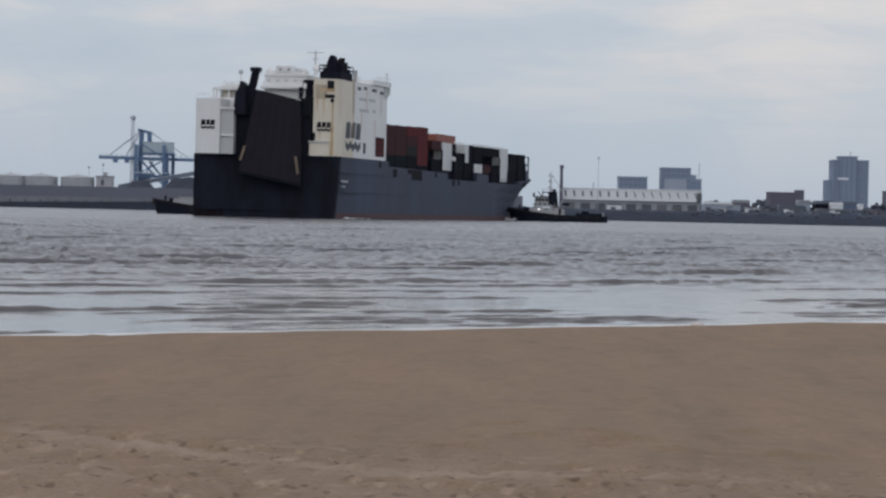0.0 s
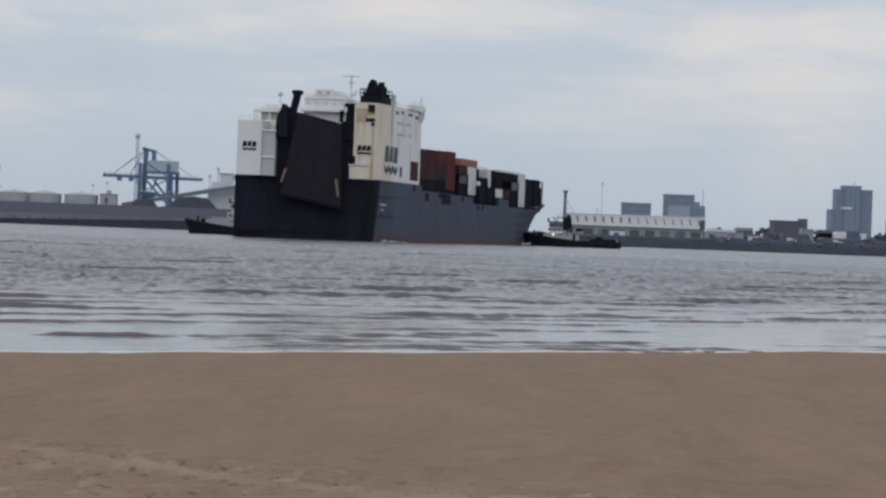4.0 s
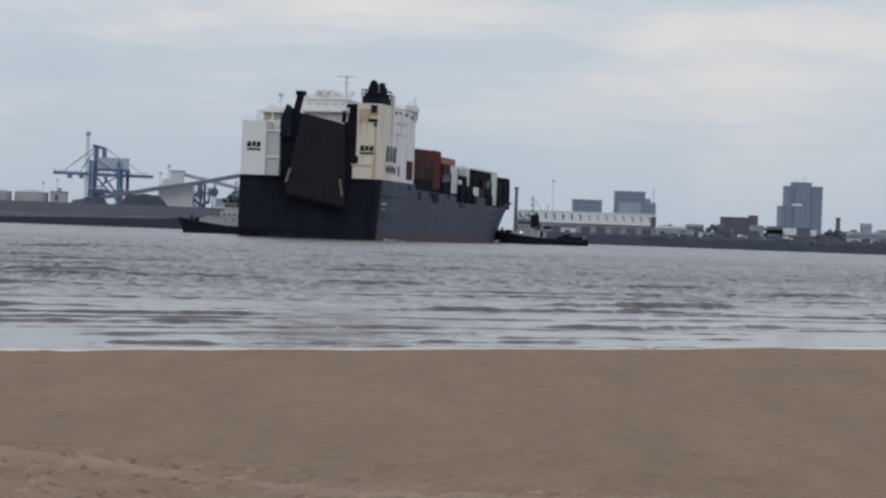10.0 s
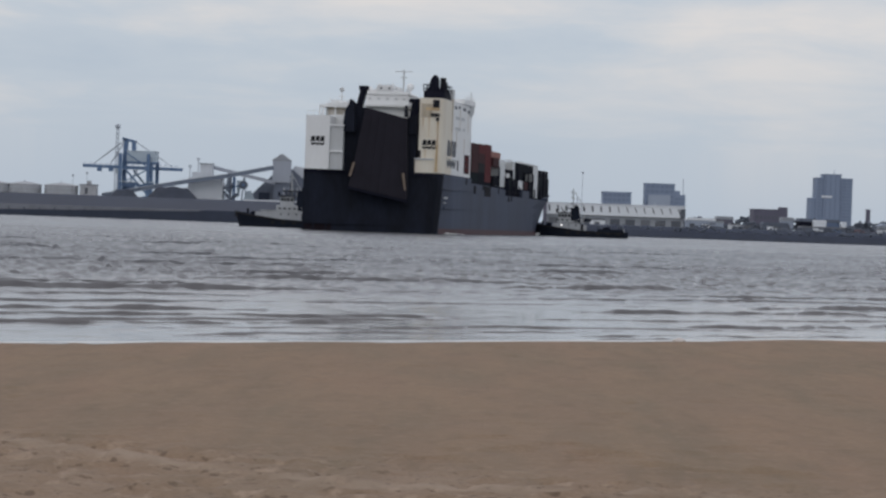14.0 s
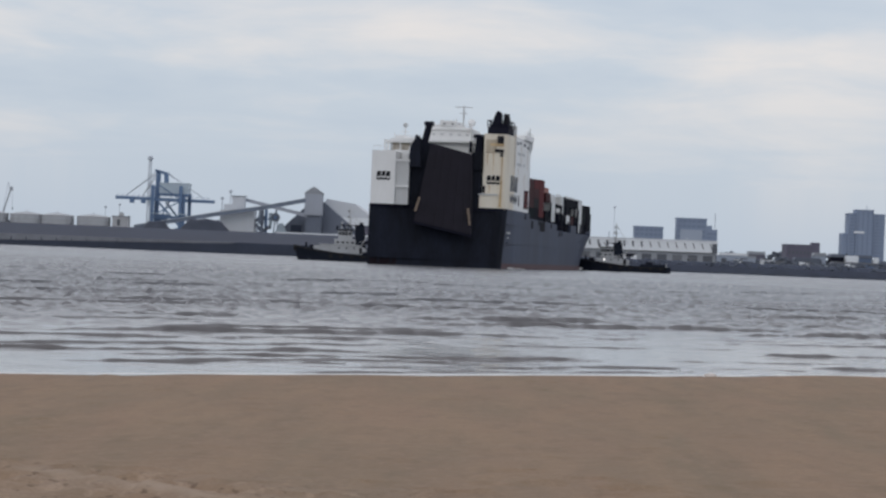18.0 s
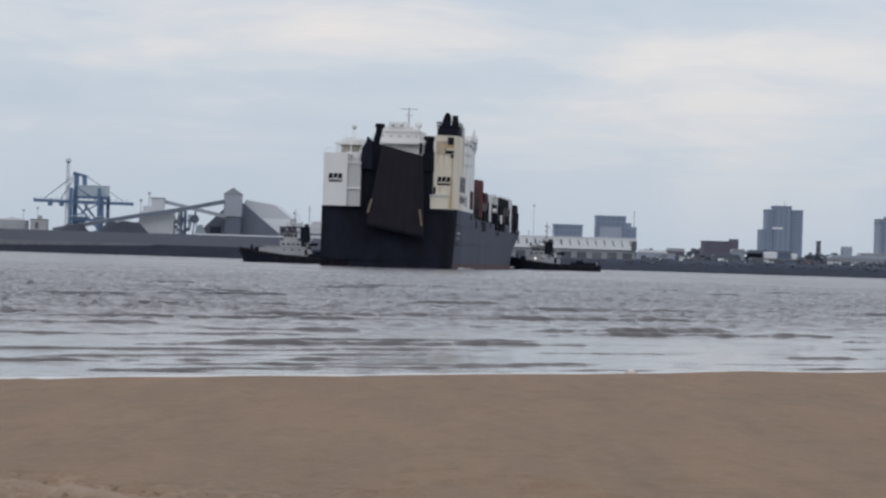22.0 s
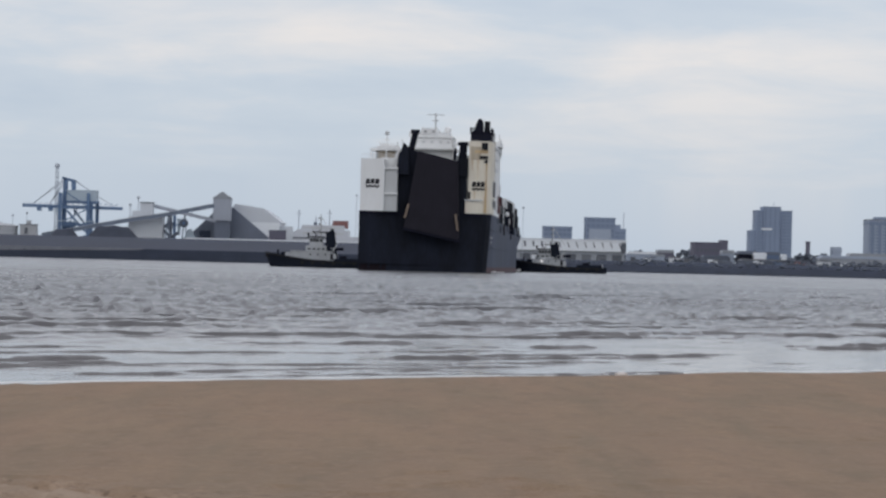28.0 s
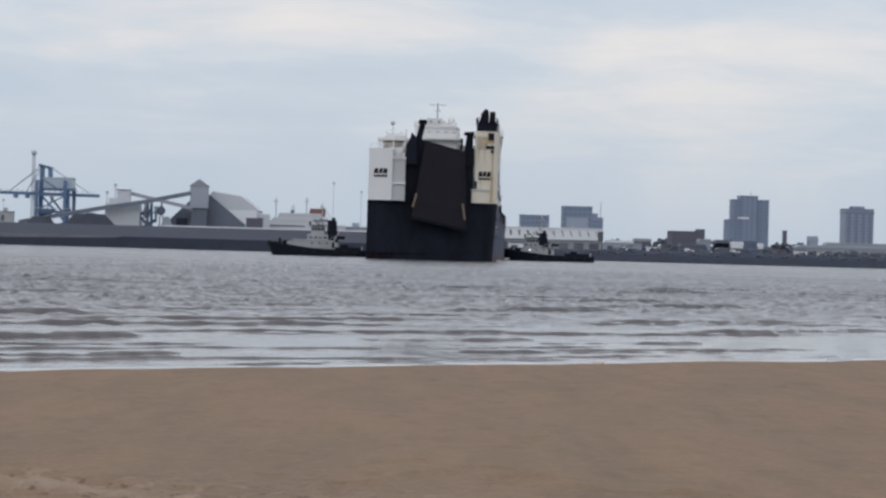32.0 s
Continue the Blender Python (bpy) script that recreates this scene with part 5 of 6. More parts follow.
for x in (-290.5, -271.6, -253.0, -236.9, -217.6):
    storage_tank(x, 1424, 8.8, 16.6)
hut = thing("pump_house", (-203.1, 1420, DOCK - 0.2), "small pale block house with a dark doorway", "building")
part("wall", bx(B(), -4.2, 4.2, 0, 8, 0, 6.0), TANKP, hut)
part("roof", bx(B(), -4.5, 4.5, -0.3, 8.3, 6.0, 6.4), COPING, hut)
part("roof_box", bx(B(), -0.9, 1.2, 2, 5, 6.4, 8.3), TANKP, hut)
part("door", bx(B(), -1.6, 0.0, -0.08, 0.1, 1.4, 4.6), SLIT, hut)

# ship-to-shore crane
cr = thing("dock_crane", (-187.5, 1500, DOCK), "blue ship-to-shore grab crane with a raised frame and long boom", "crane")
for x in (-9.5, 6.0):
    for y in (0, 16):
        part("leg", beam(B(), (x, y, 0), (x, y, 25), 1.7, 1.7), CRANE, cr)
        part("bogie", bx(B(), x - 2.4, x + 2.4, y - 0.8, y + 0.8, 0, 1.6), CRANE, cr)
part("leg", beam(B(), (-7.0, 4, 0), (-7.0, 4, 22), 1.1, 1.1), CRANE, cr)
part("leg", beam(B(), (9.9, 10, 0), (9.9, 10, 21), 1.8, 1.8), CRANE, cr)
for z in (7.5, 17.0):
    for y in (0, 16):
        part("cross_beam", beam(B(), (-9.5, y, z), (9.5, y, z), 1.1, 1.2), CRANE, cr)
    for x in (-9.5, 6.0):
        part("cross_beam", beam(B(), (x, 0, z), (x, 16, z), 1.1, 1.2), CRANE, cr)
for a, b in (((-6.5, 0, 16), (6.0, 0, 2.5)), ((-4.0, 16, 16), (6, 16, 4))):
    part("diagonal_brace", beam(B(), a, b, 1.0, 1.0), CRANE, cr)
for a, b in (((-9.5, 0, 8), (6.0, 0, 16.5)), ((-9.5, 16, 2.0), (-2.0, 16, 16.5)), ((6.0, 0, 17.5), (-6.0, 0, 25)), ((9.9, 10, 4), (6.0, 0, 16))):
    part("diagonal_brace", beam(B(), a, b, 0.6, 0.6), CRANE, cr)
part("stair_tower", beam(B(), (8.2, -0.8, 0), (8.2, -0.8, 20), 0.9, 0.9), CRANE, cr)
part("walkway", beam(B(), (-10.2, -1.4, 9.4), (9.8, -1.4, 9.4), 0.8, 0.4), CRANEH, cr)
part("hopper", prism(B(), [(-8.4, 9.0), (-1.0, 9.0), (-3.6, 2.6), (-5.8, 2.6)], 3, 10), CRANE, cr, "dark blue receiving hopper")
part("boom", beam(B(), (-31.2, 8, 17.6), (24.2, 8, 17.0), 2.6, 1.7), CRANE, cr)
for k in range(18):
    part("boom_rail", beam(B(), (-31 + k * 3.0, 6.6, 18.6), (-29.5 + k * 3.0, 6.6, 19.3), 0.25, 0.25), CRANE, cr)
part("machinery_house", bx(B(), -6.2, 10.0, 2, 14, 20.6, 26.2), CRANEH, cr, "pale blue machinery house")
part("house_roof", bx(B(), -6.5, 10.3, 1.7, 14.3, 26.2, 26.6), CRANEH, cr)
part("house_floor", bx(B(), -6.5, 10.3, 1.7, 14.3, 19.4, 20.6), CRANE, cr)
for y in (4, 12):
    part("upper_frame", beam(B(), (-8.0, y, 17), (-7.6, y, 33.0), 1.5, 1.5), CRANE, cr)
    part("upper_frame", beam(B(), (-3.0, y, 25), (-3.4, y, 31.8), 1.4, 1.4), CRANE, cr)
    part("frame_head", beam(B(), (-9.2, y, 33.2), (-2.4, y, 31.6), 1.5, 1.5), CRANE, cr)
    part("boom_stay", rod(B(), (-8.2, y, 32.5), (-26.0, 8, 18.4), 0.22, 6), STEEL, cr)
    part("boom_stay", rod(B(), (-8.2, y, 31.5), (-16.5, 8, 18.4), 0.22, 6), STEEL, cr)
    part("back_stay", rod(B(), (-3.0, y, 32.2), (19.5, 8, 17.8), 0.2, 6), STEEL, cr)
for x in (-22, -15.6):
    part("trolley", bx(B(), x - 1.2, x + 1.2, 6.5, 9.5, 14.8, 16.6), CRANE, cr)
part("operator_cab", bx(B(), -12.6, -10.4, 6.6, 9.4, 13.8, 16.5), CRANEH, cr)
lm = thing("lattice_mast", (-200.1, 1508, DOCK), "slim grey lattice mast with a lamp head", "mast")
for dx, dy in ((-0.8, -0.8), (0.8, -0.8), (0.8, 0.8), (-0.8, 0.8)):
    part("chord", rod(B(), (dx, dy, 0), (dx * 0.7, dy * 0.7, 39.0), 0.2, 6), STEEL, lm)
for k in range(16):
    z = k * 2.45
    part("lacing", rod(B(), (-0.8, -0.8, z), (0.75, -0.8, z + 2.4), 0.12, 5), STEEL, lm)
part("lamp_head", lathe(B(), [(0.5, 38.6), (1.5, 39.4), (1.5, 40.6), (0.6, 41.4)], 12), STEEL, lm)


jc = thing("mobile_crane", (-268.0, 1440, DOCK), "slim grey mobile crane with a steep lattice jib", "crane")
part("chassis", bx(B(), -3.0, 3.0, -1.4, 1.4, 0.5, 1.9), DARKSH, jc)
part("cab", bx(B(), -2.0, 1.2, -1.3, 1.3, 1.9, 4.2), CRANEH, jc)
for x in (-2.2, 0.0, 2.2):
    part("wheel", rod(B(), (x, -1.5, 0.55), (x, -1.0, 0.55), 0.55, 12), RUBBER, jc)
for dz in (-0.5, 0.5):
    part("jib_chord", rod(B(), (-1.6, dz, 2.5), (3.0, dz * 0.6, 19.0), 0.32, 6), ROOFG, jc)
for k in range(9):
    x0, z0 = -1.6 + 0.5 * k, 2.5 + 1.8 * k
    part("jib_lacing", rod(B(), (x0, -0.5, z0), (x0 + 0.5, 0.5, z0 + 1.8), 0.16, 5), ROOFG, jc)
part("jib_head", bx(B(), 2.4, 4.0, -0.6, 0.6, 17.6, 19.6), ROOFG, jc)
part("mast_rod", rod(B(), (2.6, 0, 19.0), (1.6, 0, 22.0), 0.16, 6), STEEL, jc)
part("back_stay", rod(B(), (1.6, 0, 22.0), (-1.5, 0, 3.5), 0.12, 5), STEEL, jc)
part("hoist_rope", rod(B(), (3.7, 0, 18.0), (4.2, 0, 8.5), 0.1, 5), STEEL, jc)
part("hook_block", bx(B(), 3.9, 4.5, -0.3, 0.3, 7.6, 8.6), DARKSH, jc)


def van(x, y, z, material, label):
    t = thing("van", (x, y, z), label, "van", "vans on the quay")
    part("body", prism(B(), [(-2.4, 0.4), (2.4, 0.4), (2.4, 1.2), (1.7, 1.35), (1.1, 2.1), (-2.3, 2.1), (-2.4, 1.9)], -0.95, 0.95), material, t)
    for wx in (-1.5, 1.5):
        for wy in (-0.98, 0.72):
            part("wheel", rod(B(), (wx, wy, 0.34), (wx, wy + 0.26, 0.34), 0.34, 10), RUBBER, t)
    for wy in (-0.97, 0.93):
        part("side_window", prism(B(), [(0.3, 1.3), (1.6, 1.35), (1.1, 1.95), (0.3, 1.95)], wy, wy + 0.04), GLASS, t)
    return t


def heap(x0, x1, y, top, base, label, seed):
    rng_ = random.Random(seed)
    p = [rng_.uniform(0, 6) for _ in range(3)]
    half = (x1 - x0) / 2

    def h(gx, gy):
        r = np.sqrt((gx / half) ** 2 + (gy / 14.0) ** 2)
        return np.clip((1 - r) * 2.1, -0.05, 1) ** 1.0 * (top - base) * (0.94 + 0.05 * np.sin(gx * 0.7 + p[0])) - 0.2
    ob = tagged(new("coal_heap", grid_mesh("coal_heap", np.linspace(-half, half, 40), np.linspace(-14, 14, 24), h, COAL)), label, "coal heap", "", "stuff")
    ob.matrix_basis = pose((x0 + x1) / 2, y, base)
    return ob


heap(-176, -147, 1446, 18.2, DOCK, "black coal heap behind the quay wall", 1)
heap(-196, -180, 1452, 16.0, DOCK, "low dark coal heap beneath the crane", 2)


def conveyor(points, y, wide, label, legs, clad=CONV):
    c = thing("conveyor", (0, y, 0), label, "conveyor")
    for (xa, za), (xb, zb) in zip(points, points[1:]):
        part("gallery", beam(B(), (xa, 0, za), (xb, 0, zb), 2.6, wide), clad, c)
        part("gallery_roof", beam(B(), (xa, 0, za + wide * 0.62), (xb, 0, zb + wide * 0.62), 3.0, 0.25), STEEL, c)
    for x, z in legs:
        part("trestle", beam(B(), (x - 1.2, -0.8, DOCK - 0.2), (x, 0, z), 0.5, 0.5), CONV, c)
        part("trestle", beam(B(), (x + 1.2, 0.8, DOCK - 0.2), (x, 0, z), 0.5, 0.5), CONV, c)
    return c


conveyor([(-201, 11.9), (-157, 20.6), (-134, 24.6), (-109, 30.0)], 1460, 1.9, "long inclined blue-grey conveyor gallery on trestles", [(-185, 14.5), (-168, 18), (-133.5, 24)])
conveyor([(-143.4, 29.3), (-124, 25.2), (-109, 22.0)], 1476, 1.7, "pale conveyor gallery sloping down to the tower", [(-126, 25.5)], TOWERP)
si = thing("silo_building", (-144.8, 1462, DOCK - 0.2), "pale stepped concrete silo building", "building")
part("wall", bx(B(), -10.5, 8, 2, 16, 0, 12.6), SHEET, si)
part("wall", bx(B(), -8.6, -1.0, 2.6, 15, 12.6, 15.6), SHEET, si)
part("upper_house", bx(B(), -4.4, 2.2, 3, 13, 12.6, 20.0), SHEET, si)
part("roof", bx(B(), -4.8, 2.6, 2.6, 13.4, 20.0, 20.4), COPING, si)
for x in (-7, -3.2, 0.6, 4.4):
    part("pilaster", bx(B(), x - 0.35, x + 0.35, 1.7, 2.1, 0, 12.6), SHEET, si)
for x, z in ((-5.9, 23.4), (-10.3, 19.4)):
    part("aerial", rod(B(), (x, 8, 12), (x, 8, z), 0.25, 6), STEEL, si)
    part("aerial_head", bx(B(), x - 0.8, x + 0.8, 7.6, 8.4, z - 1.4, z), STEEL, si)
hop = thing("ship_loader", (-128.5, 1470, DOCK - 0.2), "blue and white loading hopper with dark steelwork", "hopper")
part("drum", rod(B(), (2.5, 1, 9.6), (2.5, 4, 9.6), 2.3, 20), DARKSH, hop, "dark cable drum")
part("drum_hub", rod(B(), (2.5, 0.6, 9.6), (2.5, 1.1, 9.6), 0.8, 14), CRANE, hop)
part("column", beam(B(), (-2.5, 1, 0), (-2.5, 1, 13.7), 1.5, 1.5), CRANE, hop)
part("chute", prism(B(), [(-1.2, 12.0), (1.2, 12.0), (0.2, 3.0), (-0.8, 3.0)], 2, 5), CRANEH, hop)
part("cable_arm", beam(B(), (-2.5, 1.5, 8.2), (2.5, 1.5, 9.6), 0.5, 0.6), CRANE, hop)
part("windscreen", prism(B(), [(1.5, 0.0), (9.0, 0.0), (6.5, 6.5), (4.5, 6.5)], 5, 8), CRANEH, hop)
part("hopper", prism(B(), [(-7.6, 9.6), (-3.4, 9.6), (-4.6, 5.0), (-6.0, 5.0)], 3, 8), CRANEH, hop)
for a, b in (((-12.5, 0, 9.5), (-4.5, 0, 2.0)), ((-4.5, 0, 13.5), (-4.5, 0, 0)), ((-10.5, 0, 6.5), (-3, 0, 9.5)), ((-7, 0, 0), (0, 0, 4.5))):
    part("steelwork", beam(B(), a, b, 1.5, 1.6), DARKSH, hop)
tw = thing("transfer_tower", (-105.7, 1474, DOCK - 0.2), "pale clad conveyor tower with a gabled roof", "tower")
part("wall", bx(B(), -4.9, 4.7, 0, 9, 11.6, 23.6), TOWERP, tw)
part("roof", prism(B(), [(-5.2, 23.4), (5.0, 23.4), (4.9, 23.9), (-0.1, 27.3), (-5.1, 23.9)], -0.3, 9.3), ROOFG, tw)
part("base", bx(B(), -4.2, 4.2, 1, 8, 0, 11.6), GABLE, tw)
for k in range(6):
    part("sheeting_rib", bx(B(), -4.3 + k * 1.65, -4.1 + k * 1.65, -0.12, 0.02, 11.8, 23.4), TOWERP, tw)
sh = thing("bulk_shed", (-104, 1484, DOCK - 0.2), "steep-roofed bulk store with a dark gable end", "shed")
part("gable", prism(B(), [(-21, 2.3), (-5.5, 17.5), (3.4, 19.2), (23.2, 3.2), (23.2, 0), (-21, 0)], 0, 3), GABLE, sh, "dark sheeted gable")
part("roof", prism(B(), [(-6, 17.2), (3.4, 18.8), (4.4, 21.2), (20.2, 18.9), (25.5, 15.0), (30.0, 11.4), (13.0, 10.8), (-11, 10.8)], 3.2, 70), SHEET, sh, "pale grey sloping roof")
part("side_wall", bx(B(), 12, 29.0, 3.1, 66, 0, 11.3), SHEDW, sh, "pale end wall")
part("low_wall", bx(B(), 23.4, 36, 8, 14, 0, 9.5), SHEET, sh)
part("loading_bay", bx(B(), -14.5, -8.5, -0.4, 0.4, 2.0, 6.0), BANK, sh)
part("plinth", bx(B(), -24, 24, -0.6, 0.1, 0, 1.4), SHEDW, sh)
kiosk = thing("dock_office", (-75.2, 1470, DOCK - 0.2), "small flat-roofed brown dock building", "building")
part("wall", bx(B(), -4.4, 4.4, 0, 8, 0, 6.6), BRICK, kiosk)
part("roof", bx(B(), -4.8, 4.8, -0.3, 8.3, 6.6, 7.0), DARKSH, kiosk)

# a white ferry lying in the dock behind the wall
fe = thing("moored_ferry", (-54, 1506, 2.0), "white moored ferry with a red funnel behind the quay wall", "ferry")
part("hull", prism(B(), [(-30, -3), (26, -3), (28, 13.4), (-33, 13.4)], 0, 18), FERRYW, fe)
part("deckhouse", prism(B(), [(-17, 13.4), (17, 13.4), (17, 17.0), (-12, 17.0)], 1, 17), FERRYW, fe)
part("upper_deck", prism(B(), [(-10.5, 17.0), (14, 17.0), (14, 19.6), (-9.5, 19.6)], 2, 16), FERRYW, fe)
part("funnel", prism(B(), [(7, 19.6), (16, 18.0), (16, 22.4), (7.6, 22.4)], 5, 12), REDP, fe, "red funnel")
for x, z in ((-11.6, 28.0), (5.5, 28.4), (-2, 24.4)):
    part("mast", rod(B(), (x, 8, 17), (x, 8, z), 0.35, 6), STEEL, fe)
    part("mast_yard", bx(B(), x - 1.4, x + 1.4, 7.8, 8.2, z - 2.2, z - 1.9), STEEL, fe)
for z in (14.6, 17.8):
    part("window_band", bx(B(), -9, 13.5, 0.9 if z < 15 else 1.9, 1.3 if z < 15 else 2.2, z, z + 0.8), GREYW, fe)
part("dark_band", bx(B(), -30, 5, -0.1, 0.1, 12.0, 12.7), SLIT, fe)
part("crane_house", bx(B(), -3.2, -1.2, 4, 6, 19.6, 21.2), DARKSH, fe)


def lamp_mast(x, y, z0, z1, group="dock lighting masts"):
    t = thing("lamp_mast", (x, y, z0), "tall slim grey dock lighting mast", "lamp mast", group)
    part("pole", rod(B(), (0, 0, 0), (0, 0, z1 - z0), 0.17, 8, 0.11), STEEL, t)
    part("lamp_ring", lathe(B(), [(0.2, z1 - z0 - 1.3), (0.65, z1 - z0 - 1.0), (0.65, z1 - z0 - 0.4), (0.2, z1 - z0)], 10), STEEL, t)
    return t


for x, y, z0, z1 in ((-33.4, 1500, DOCK, 39.2), (-18.0, 1500, DOCK, 34.9), (-2.0, 1500, 10.0, 33), (-86, 1520, DOCK, 27), (-214, 1440, DOCK, 22.6), (-206, 1436, DOCK, 24.0), (55.7, 1416, 5.3, 32.9)):
    lamp_mast(x, y, z0, z1)
wb = thing("warehouse", (-22, 1510, DOCK - 0.3), "low pale quay warehouse", "warehouse")
part("wall", bx(B(), -14, 17, 0, 14, 0, 3.2), CONCP, wb)
part("roof", prism(B(), [(-14.5, 3.2), (17.5, 3.2), (17.5, 3.7), (2, 4.4), (-14.5, 3.7)], -0.3, 14.3), ROOFG, wb)
part("roof_unit", bx(B(), -1, 3, 3, 6, 4, 6.4), CONCP, wb)

# the long white shed with its row of louvres
ls = thing("transit_shed", (36.5, 1420, 5.2), "long white quayside shed with a row of dark louvres", "shed")
part("upper_wall", bx(B(), 0, 73.6, 0, 34, 5.2, 11.0), SHEDW, ls, "white upper cladding")
part("roof", prism(B(), [(-0.4, 11.0), (74.0, 11.0), (74.0, 11.5), (-0.4, 11.3)], -0.4, 34.4), SHEDW, ls)
part("lower_wall", bx(B(), 0.6, 73.0, 1.2, 33, 0, 5.2), ROOFG, ls, "grey ground floor")
for k in range(16):
    x = 1.9 + k * 4.52
    part("louvre", prism(B(), [(x, 9.9), (x + 0.5, 9.9), (x + 1.5, 7.0), (x + 1.0, 7.0)] if k > 7 else [(x, 9.9), (x + 0.9, 9.9), (x + 1.2, 7.0), (x + 0.4, 7.0)], -0.12, 0.1), SLIT, ls)
for k in range(9):
    x = 2.5 + k * 8.0
    part("bay_door", bx(B(), x, x + 5.0, 1.08, 1.3, 0.2, 3.6), SLIT if k % 3 else COPING, ls)
part("end_post", bx(B(), 71.0, 73.7, -0.2, 0.5, 5.0, 10.0), SLIT, ls)
for x, z in ((17.2, 14.4), (58.0, 12.6), (30, 12.2)):
    part("roof_vent", rod(B(), (x, 6, 11), (x, 6, z), 0.35, 8), STEEL, ls)
ch = thing("chimney", (36.6, 1416, 5.2), "slender dark chimney stack beside the shed", "chimney")
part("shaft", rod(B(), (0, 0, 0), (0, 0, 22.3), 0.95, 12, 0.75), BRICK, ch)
part("cap", rod(B(), (0, 0, 21.6), (0, 0, 22.9), 1.15, 12), BRICK, ch)


def block(name, x0, x1, y, z0, z1, material, label, floors, bays, depth=18, window=WINB, category="tower block", tall=0.55):
    """A slab of flats: wall, parapet and one window strip for each storey, with piers between the bays."""
    t = thing(name, (x0, y, z0), label, category)
    w, h = x1 - x0, z1 - z0
    part("wall", bx(B(), 0, w, 0, depth, 0, h), material, t)
    part("parapet", bx(B(), -0.3, w + 0.3, -0.3, depth + 0.3, h, h + 0.8), COPING if material is CONCP else material, t)
    step = h / floors
    for k in range(floors):
        part("window_band", bx(B(), 0.8, w - 0.8, -0.14, 0.05, k * step + step * 0.3, k * step + step * (0.3 + tall)), window, t)
    for k in range(bays + 1):
        x = 0.5 + k * (w - 1.0) / bays
        part("pier", bx(B(), x - 0.4, x + 0.4, -0.4, 0.02, 0, h), material, t)
    return t


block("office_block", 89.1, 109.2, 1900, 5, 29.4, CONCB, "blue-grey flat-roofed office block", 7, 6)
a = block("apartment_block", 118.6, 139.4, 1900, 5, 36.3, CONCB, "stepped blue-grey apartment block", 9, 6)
part("lower_wing", bx(B(), 20.8, 24.6, 0, 18, 0, 27.3), CONCB, a)
part("lower_wing", bx(B(), 24.6, 28.4, 0, 18, 0, 24.6), CONCB, a)
part("pale_panel", bx(B(), 2.5, 18, -0.6, -0.42, 14, 24), CONCP, a)
for k in range(8):
    part("wing_window", bx(B(), 21.2, 28.0, -0.12, 0.05, 2 + k * 2.7, 3.3 + k * 2.7), WINB, a)
part("aerial", rod(B(), (27.2, 8, 24), (27.2, 8, 36), 0.25, 6), STEEL, a)
t = block("tower_block", 288.4, 318.9, 2300, 6, 53.4, CONCB, "tall blue-grey tower block with a raised core", 17, 7, 26)
part("core", bx(B(), 6.2, 20.6, -1.6, 24, 0, 51.2), CONCB, t)
part("core_cap", bx(B(), 5.8, 21.0, -2.0, 24.4, 50.6, 51.4), CONCB, t)
for k in range(4):
    part("core_pier", bx(B(), 7.2 + k * 4.1, 8.2 + k * 4.1, -2.0, -1.5, 0, 50.4), WINB, t)
part("side_wing", bx(B(), -4.9, 0, 2, 24, 0, 31.0), CONCB, t)
part("sign_panel", bx(B(), 4.2, 13.2, -2.2, -2.05, 31.4, 33.0), SHEDW, t, "long white sign panel")
part("aerial", rod(B(), (16, 10, 51), (16, 10, 55.4), 0.3, 6), STEEL, t)
t = block("tower_block", 383.6, 408.4, 2300, 6, 48.0, CONCP, "pale concrete tower block with dark window stacks", 15, 8, 24)
part("plant_room", bx(B(), 7.0, 17.4, 3, 20, 42, 45.0), CONCB, t)
for x in (2.6, 8.8, 15.0, 20.6):
    part("window_stack", bx(B(), x, x + 2.4, -0.55, -0.38, 2, 39), WINB, t)
part("crown_band", bx(B(), -0.4, 25.2, -0.6, 24.4, 38.6, 40.2), WINB, t)
rb = thing("brick_warehouse", (164.6, 1600, 5.2), "dark red-brown brick warehouse", "warehouse")
part("wall", bx(B(), 0, 19.3, 0, 26, 0, 12.8), BRICK, rb)
part("stair_tower", bx(B(), 15.0, 19.6, -0.4, 10, 0, 14.8), BRICK, rb)
part("parapet", bx(B(), -0.3, 15.0, -0.3, 26.3, 12.8, 13.4), BRICK, rb)
part("canopy", bx(B(), 5.2, 21.5, -9, 0, 0, 5.0), DARKSH, rb)
for k in range(6):
    part("window", bx(B(), 1.2 + k * 2.3, 2.4 + k * 2.3, -0.1, 0.05, 7.6, 9.6), SLIT, rb)
ck = thing("chimney", (332.8, 2300, 6), "square brick chimney in the town", "chimney")
part("shaft", bx(B(), -1.7, 1.7, -1.7, 1.7, 0, 22.6), BRICK, ck)
part("cap", bx(B(), -2.0, 2.0, -2.0, 2.0, 21.6, 22.6), BRICK, ck)


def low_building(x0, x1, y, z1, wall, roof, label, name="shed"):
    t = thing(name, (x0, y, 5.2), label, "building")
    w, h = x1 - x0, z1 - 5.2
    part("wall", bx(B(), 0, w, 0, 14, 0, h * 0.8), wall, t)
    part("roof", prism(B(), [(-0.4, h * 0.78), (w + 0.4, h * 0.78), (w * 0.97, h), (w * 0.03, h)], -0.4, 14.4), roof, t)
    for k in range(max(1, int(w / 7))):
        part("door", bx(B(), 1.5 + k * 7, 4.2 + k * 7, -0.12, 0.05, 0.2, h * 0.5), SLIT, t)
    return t


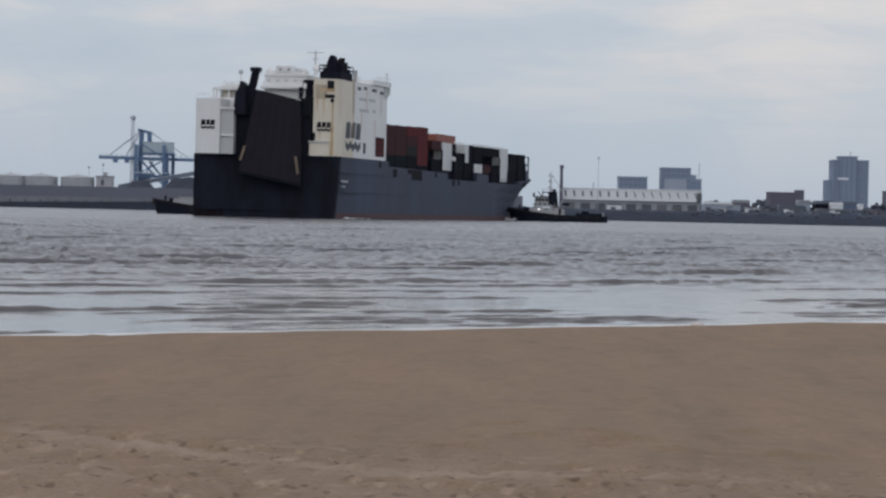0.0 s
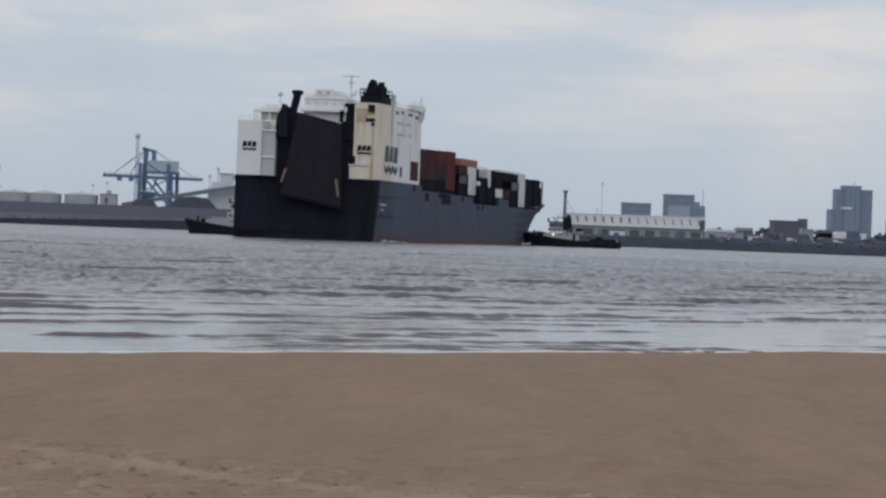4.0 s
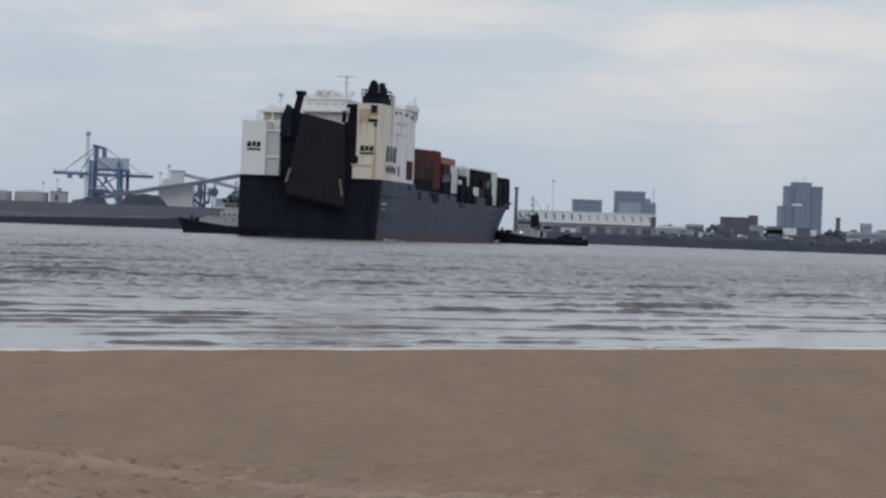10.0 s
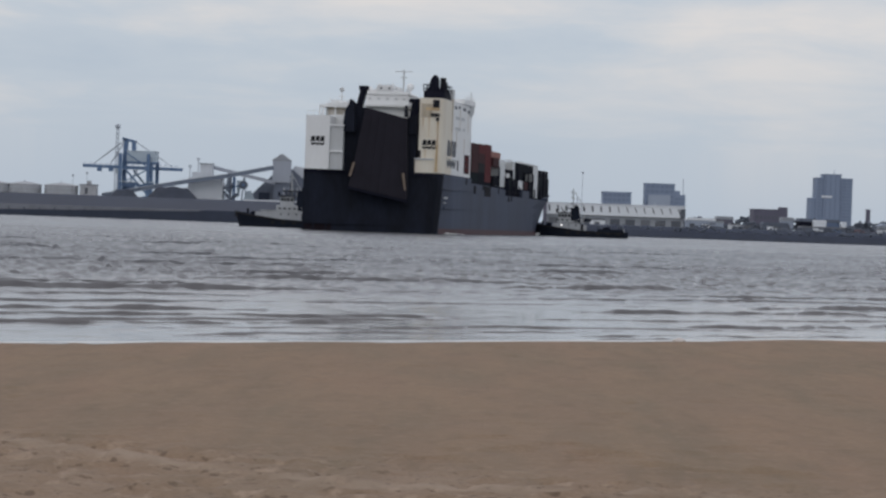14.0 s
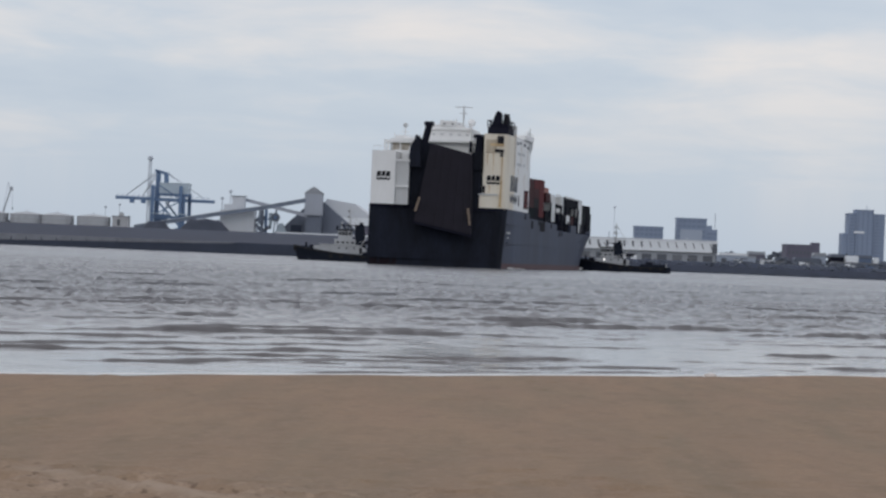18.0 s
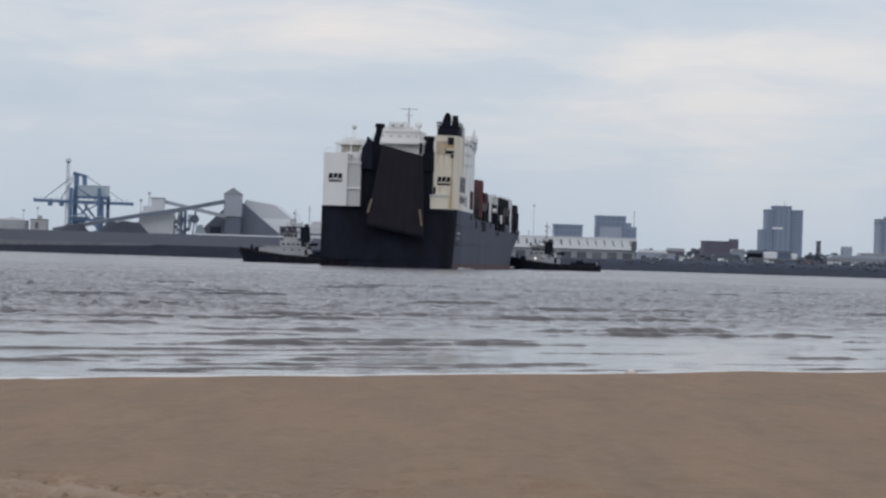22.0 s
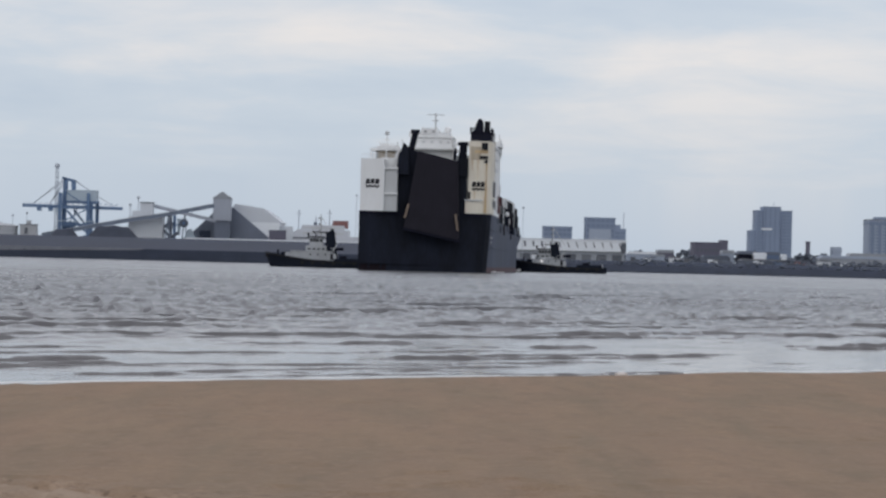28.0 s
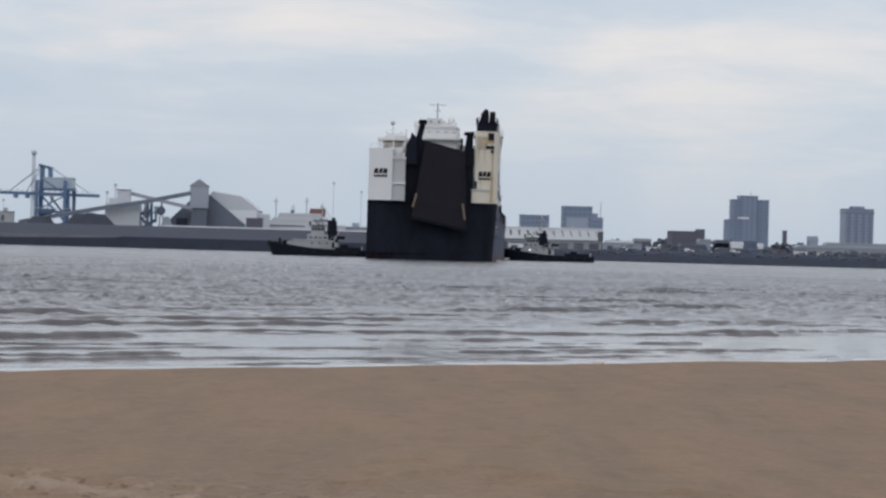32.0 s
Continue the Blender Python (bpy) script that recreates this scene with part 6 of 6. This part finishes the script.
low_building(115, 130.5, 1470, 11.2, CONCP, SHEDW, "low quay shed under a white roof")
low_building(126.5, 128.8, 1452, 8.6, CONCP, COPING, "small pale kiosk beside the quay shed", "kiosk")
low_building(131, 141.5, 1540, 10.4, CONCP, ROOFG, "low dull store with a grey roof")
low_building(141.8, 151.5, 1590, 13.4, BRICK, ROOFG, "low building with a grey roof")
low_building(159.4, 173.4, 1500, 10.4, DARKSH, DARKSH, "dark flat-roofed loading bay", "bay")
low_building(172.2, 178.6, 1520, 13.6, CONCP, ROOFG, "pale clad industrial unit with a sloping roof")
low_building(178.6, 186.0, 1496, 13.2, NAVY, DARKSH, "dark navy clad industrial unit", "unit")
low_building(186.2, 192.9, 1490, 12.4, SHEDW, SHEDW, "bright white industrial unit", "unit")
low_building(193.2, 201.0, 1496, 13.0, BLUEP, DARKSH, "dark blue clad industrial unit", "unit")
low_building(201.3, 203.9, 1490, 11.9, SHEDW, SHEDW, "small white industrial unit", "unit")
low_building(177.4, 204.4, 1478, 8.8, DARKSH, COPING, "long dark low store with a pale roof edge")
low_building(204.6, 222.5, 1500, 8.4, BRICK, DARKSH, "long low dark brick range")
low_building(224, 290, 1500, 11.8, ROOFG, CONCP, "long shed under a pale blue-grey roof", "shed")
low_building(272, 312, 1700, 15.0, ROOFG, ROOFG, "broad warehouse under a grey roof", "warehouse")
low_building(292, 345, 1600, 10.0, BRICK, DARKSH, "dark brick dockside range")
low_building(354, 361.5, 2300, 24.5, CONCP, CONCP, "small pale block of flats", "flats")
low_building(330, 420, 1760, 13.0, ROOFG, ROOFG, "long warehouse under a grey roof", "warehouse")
low_building(420, 450, 2200, 20.0, CONCB, CONCB, "grey block in the town", "flats")
for x, y, w in ((60, 1392, 7), (131, 1388, 5), (139, 1400, 4), (152, 1396, 4), (210, 1404, 5), (94, 1396, 4)):
    low_building(x, x + w, y, 8.6 if w > 4 else 7.8, SHEDW if w > 4 else COPING, COPING, "small pale quayside cabin", "cabin")


def scrub(x0, x1, y, z0, z1, count, seed, label, size):
    """A belt of far bushes and trees: many small leafy clumps with gaps."""
    rng_ = random.Random(seed)
    bm = B()
    for _ in range(count):
        x = rng_.uniform(x0, x1)
        crest = z0 + (z1 - z0) * (0.35 + 0.65 * abs(math.sin(x * 0.07 + seed) * math.cos(x * 0.19 + seed * 2)))
        r = size * rng_.uniform(0.5, 1.2)
        z = rng_.uniform(z0, crest)
        bmesh.ops.create_icosphere(bm, subdivisions=1, radius=r, matrix=Matrix.Translation((x, y + rng_.uniform(-6, 6), z)) @ Matrix.Diagonal((rng_.uniform(0.8, 1.5), 1, rng_.uniform(0.5, 0.9), 1)))
    for v in bm.verts:
        v.co += Vector((noise.noise(v.co * 0.9), 0, noise.noise(v.co * 0.8 + Vector((9, 0, 0))))) * 0.5 * size
    return solid("far_scrub", bm, SCRUB, label, "bushes", "stuff")


scrub(110, 175, 1585, 6, 11.5, 420, 2, "belt of dark bare scrub behind the far shore", 1.0)
scrub(140, 300, 1900, 8, 16.5, 700, 4, "distant hazy trees among the houses", 1.5)
scrub(290, 520, 2350, 8, 19.5, 800, 6, "distant trees along the town's skyline", 1.8)
scrub(112, 420, 1380, 5.2, 8.0, 900, 8, "rough dark growth along the bank's edge", 0.7)
scrub(20, 420, 1365, 3.6, 6.4, 900, 12, "dark tangled growth on the face of the far bank", 0.7)
scrub(185, 300, 1480, 6, 9.5, 160, 9, "low bushes between the industrial units", 1.2)

for x, y, m_, label in ((152.5, 1393, SHEDW, "white van parked behind the far embankment"), (160.2, 1394, DARKSH, "dark van parked behind the far embankment"), (176.5, 1395, SHEDW, "white van parked behind the far embankment"),
                        (186.0, 1394, BLUEP, "blue van parked behind the far embankment"), (119.0, 1392, SHEDW, "white van parked behind the far embankment"), (198.0, 1396, REDP, "red van parked behind the far embankment"),
                        (222.0, 1398, SHEDW, "white van parked behind the far embankment"), (244.0, 1398, DARKSH, "dark van parked behind the far embankment")):
    van(x, y, 5.38, m_, label)


# seconds, place of the port stern corner's centre line, heading to the right of straight away
SHIP_ROWS = ((0, -54.20, 634.98, 11.85), (4, -45.91, 640.28, 10.78), (8, -37.72, 645.55, 9.86), (12, -29.63, 650.85, 8.75), (16, -21.64, 656.22, 7.72), (20, -13.74, 661.70, 6.68), (24, -5.91, 667.33, 5.48), (28, 1.84, 673.17, 4.28), (32, 9.53, 679.25, 3.08))


def motions():
    ship_rows, bow_rows, port_rows, wash_rows = [], [], [], []
    for t, x, y, turn in SHIP_ROWS:
        m = pose(x, y, 0, 0, 0, -turn)
        ship_rows.append((t, m))
        # the tug at the bow holds its bearing from the beach while it pushes
        away = 851 + 52 * t / 32
        ax, bearing = 0.43 + 0.0600 * t, 2.26 + 0.0597 * t
        xb, xs = away * math.tan(radians(ax)), away * math.tan(radians(bearing))
        heading = 90 - 2 * t / 32
        bow_rows.append((t, pose(xb + 30.2, away + 1.5, 0, 0, 0, heading)))
        wash_rows.append((t, pose(xb - 1.5, away - 1.0, 0.1, 0, 0, 0)))
        # the tug on the port side drops back a little as the ship turns
        far_off = 752 + 46 * t / 32
        xp = far_off * math.tan(radians(float(np.interp(t, (0, 4, 8, 12, 16, 20, 24, 28, 32), (-7.105, -6.50, -5.885, -5.32, -4.76, -4.205, -3.67, -3.16, -2.636)))))
        port_rows.append((t, pose(xp + 29, far_off, 0, 0, 0, 90 + 3 - 5 * t / 32)))
    walk(ship, ship_rows)
    walk(tug_bow, bow_rows)
    walk(tug_port, port_rows)
    walk(wash, wash_rows)
    walk(stern_wash, [(t, m.copy()) for t, m in ship_rows])
    # water drifts to the beach; the two sheets at different speeds
    for ob, speed, across, lift in ((sheet_a, 0.16, 0.38, 0.0), (sheet_b, 0.05, 0.16, -0.003)):
        walk(ob, [(t, pose(-SEA[0] * speed * t + EDGE[0] * across * t, -SEA[1] * speed * t + EDGE[1] * across * t, lift)) for t in (0, 16, 32)])
    for ob, tall, s, arrival, skew, rise in WAVES:
        rows = []
        for t in range(0, 33, 4):
            n = max(shoaling(arrival - t), -1.2)
            lift = rise - (0.046 + tall) * (1 - min(1, max(0, n) / 28)) - 0.06 * min(1, max(0, n - 48) / 40) - 0.12 * min(1, max(0, 0.9 - n) / 1.6)
            rows.append((t, pose(SHORE[0] + EDGE[0] * s + SEA[0] * n, SHORE[1] + EDGE[1] * s + SEA[1] * n, lift, 0, 0, 222.5 + skew)))
        walk(ob, rows)
    edge = [(0, 0.0), (5, 0.15), (10, -0.05), (16, 0.25), (22, 0.05), (27, 0.3), (32, 0.25)]
    walk(foam, [(t, pose(SHORE[0] + (0.14 + k) * SEA[0], SHORE[1] + (0.14 + k) * SEA[1], 0.008 - k * 0.03, 0, 0, 42.5)) for t, k in edge])


motions()
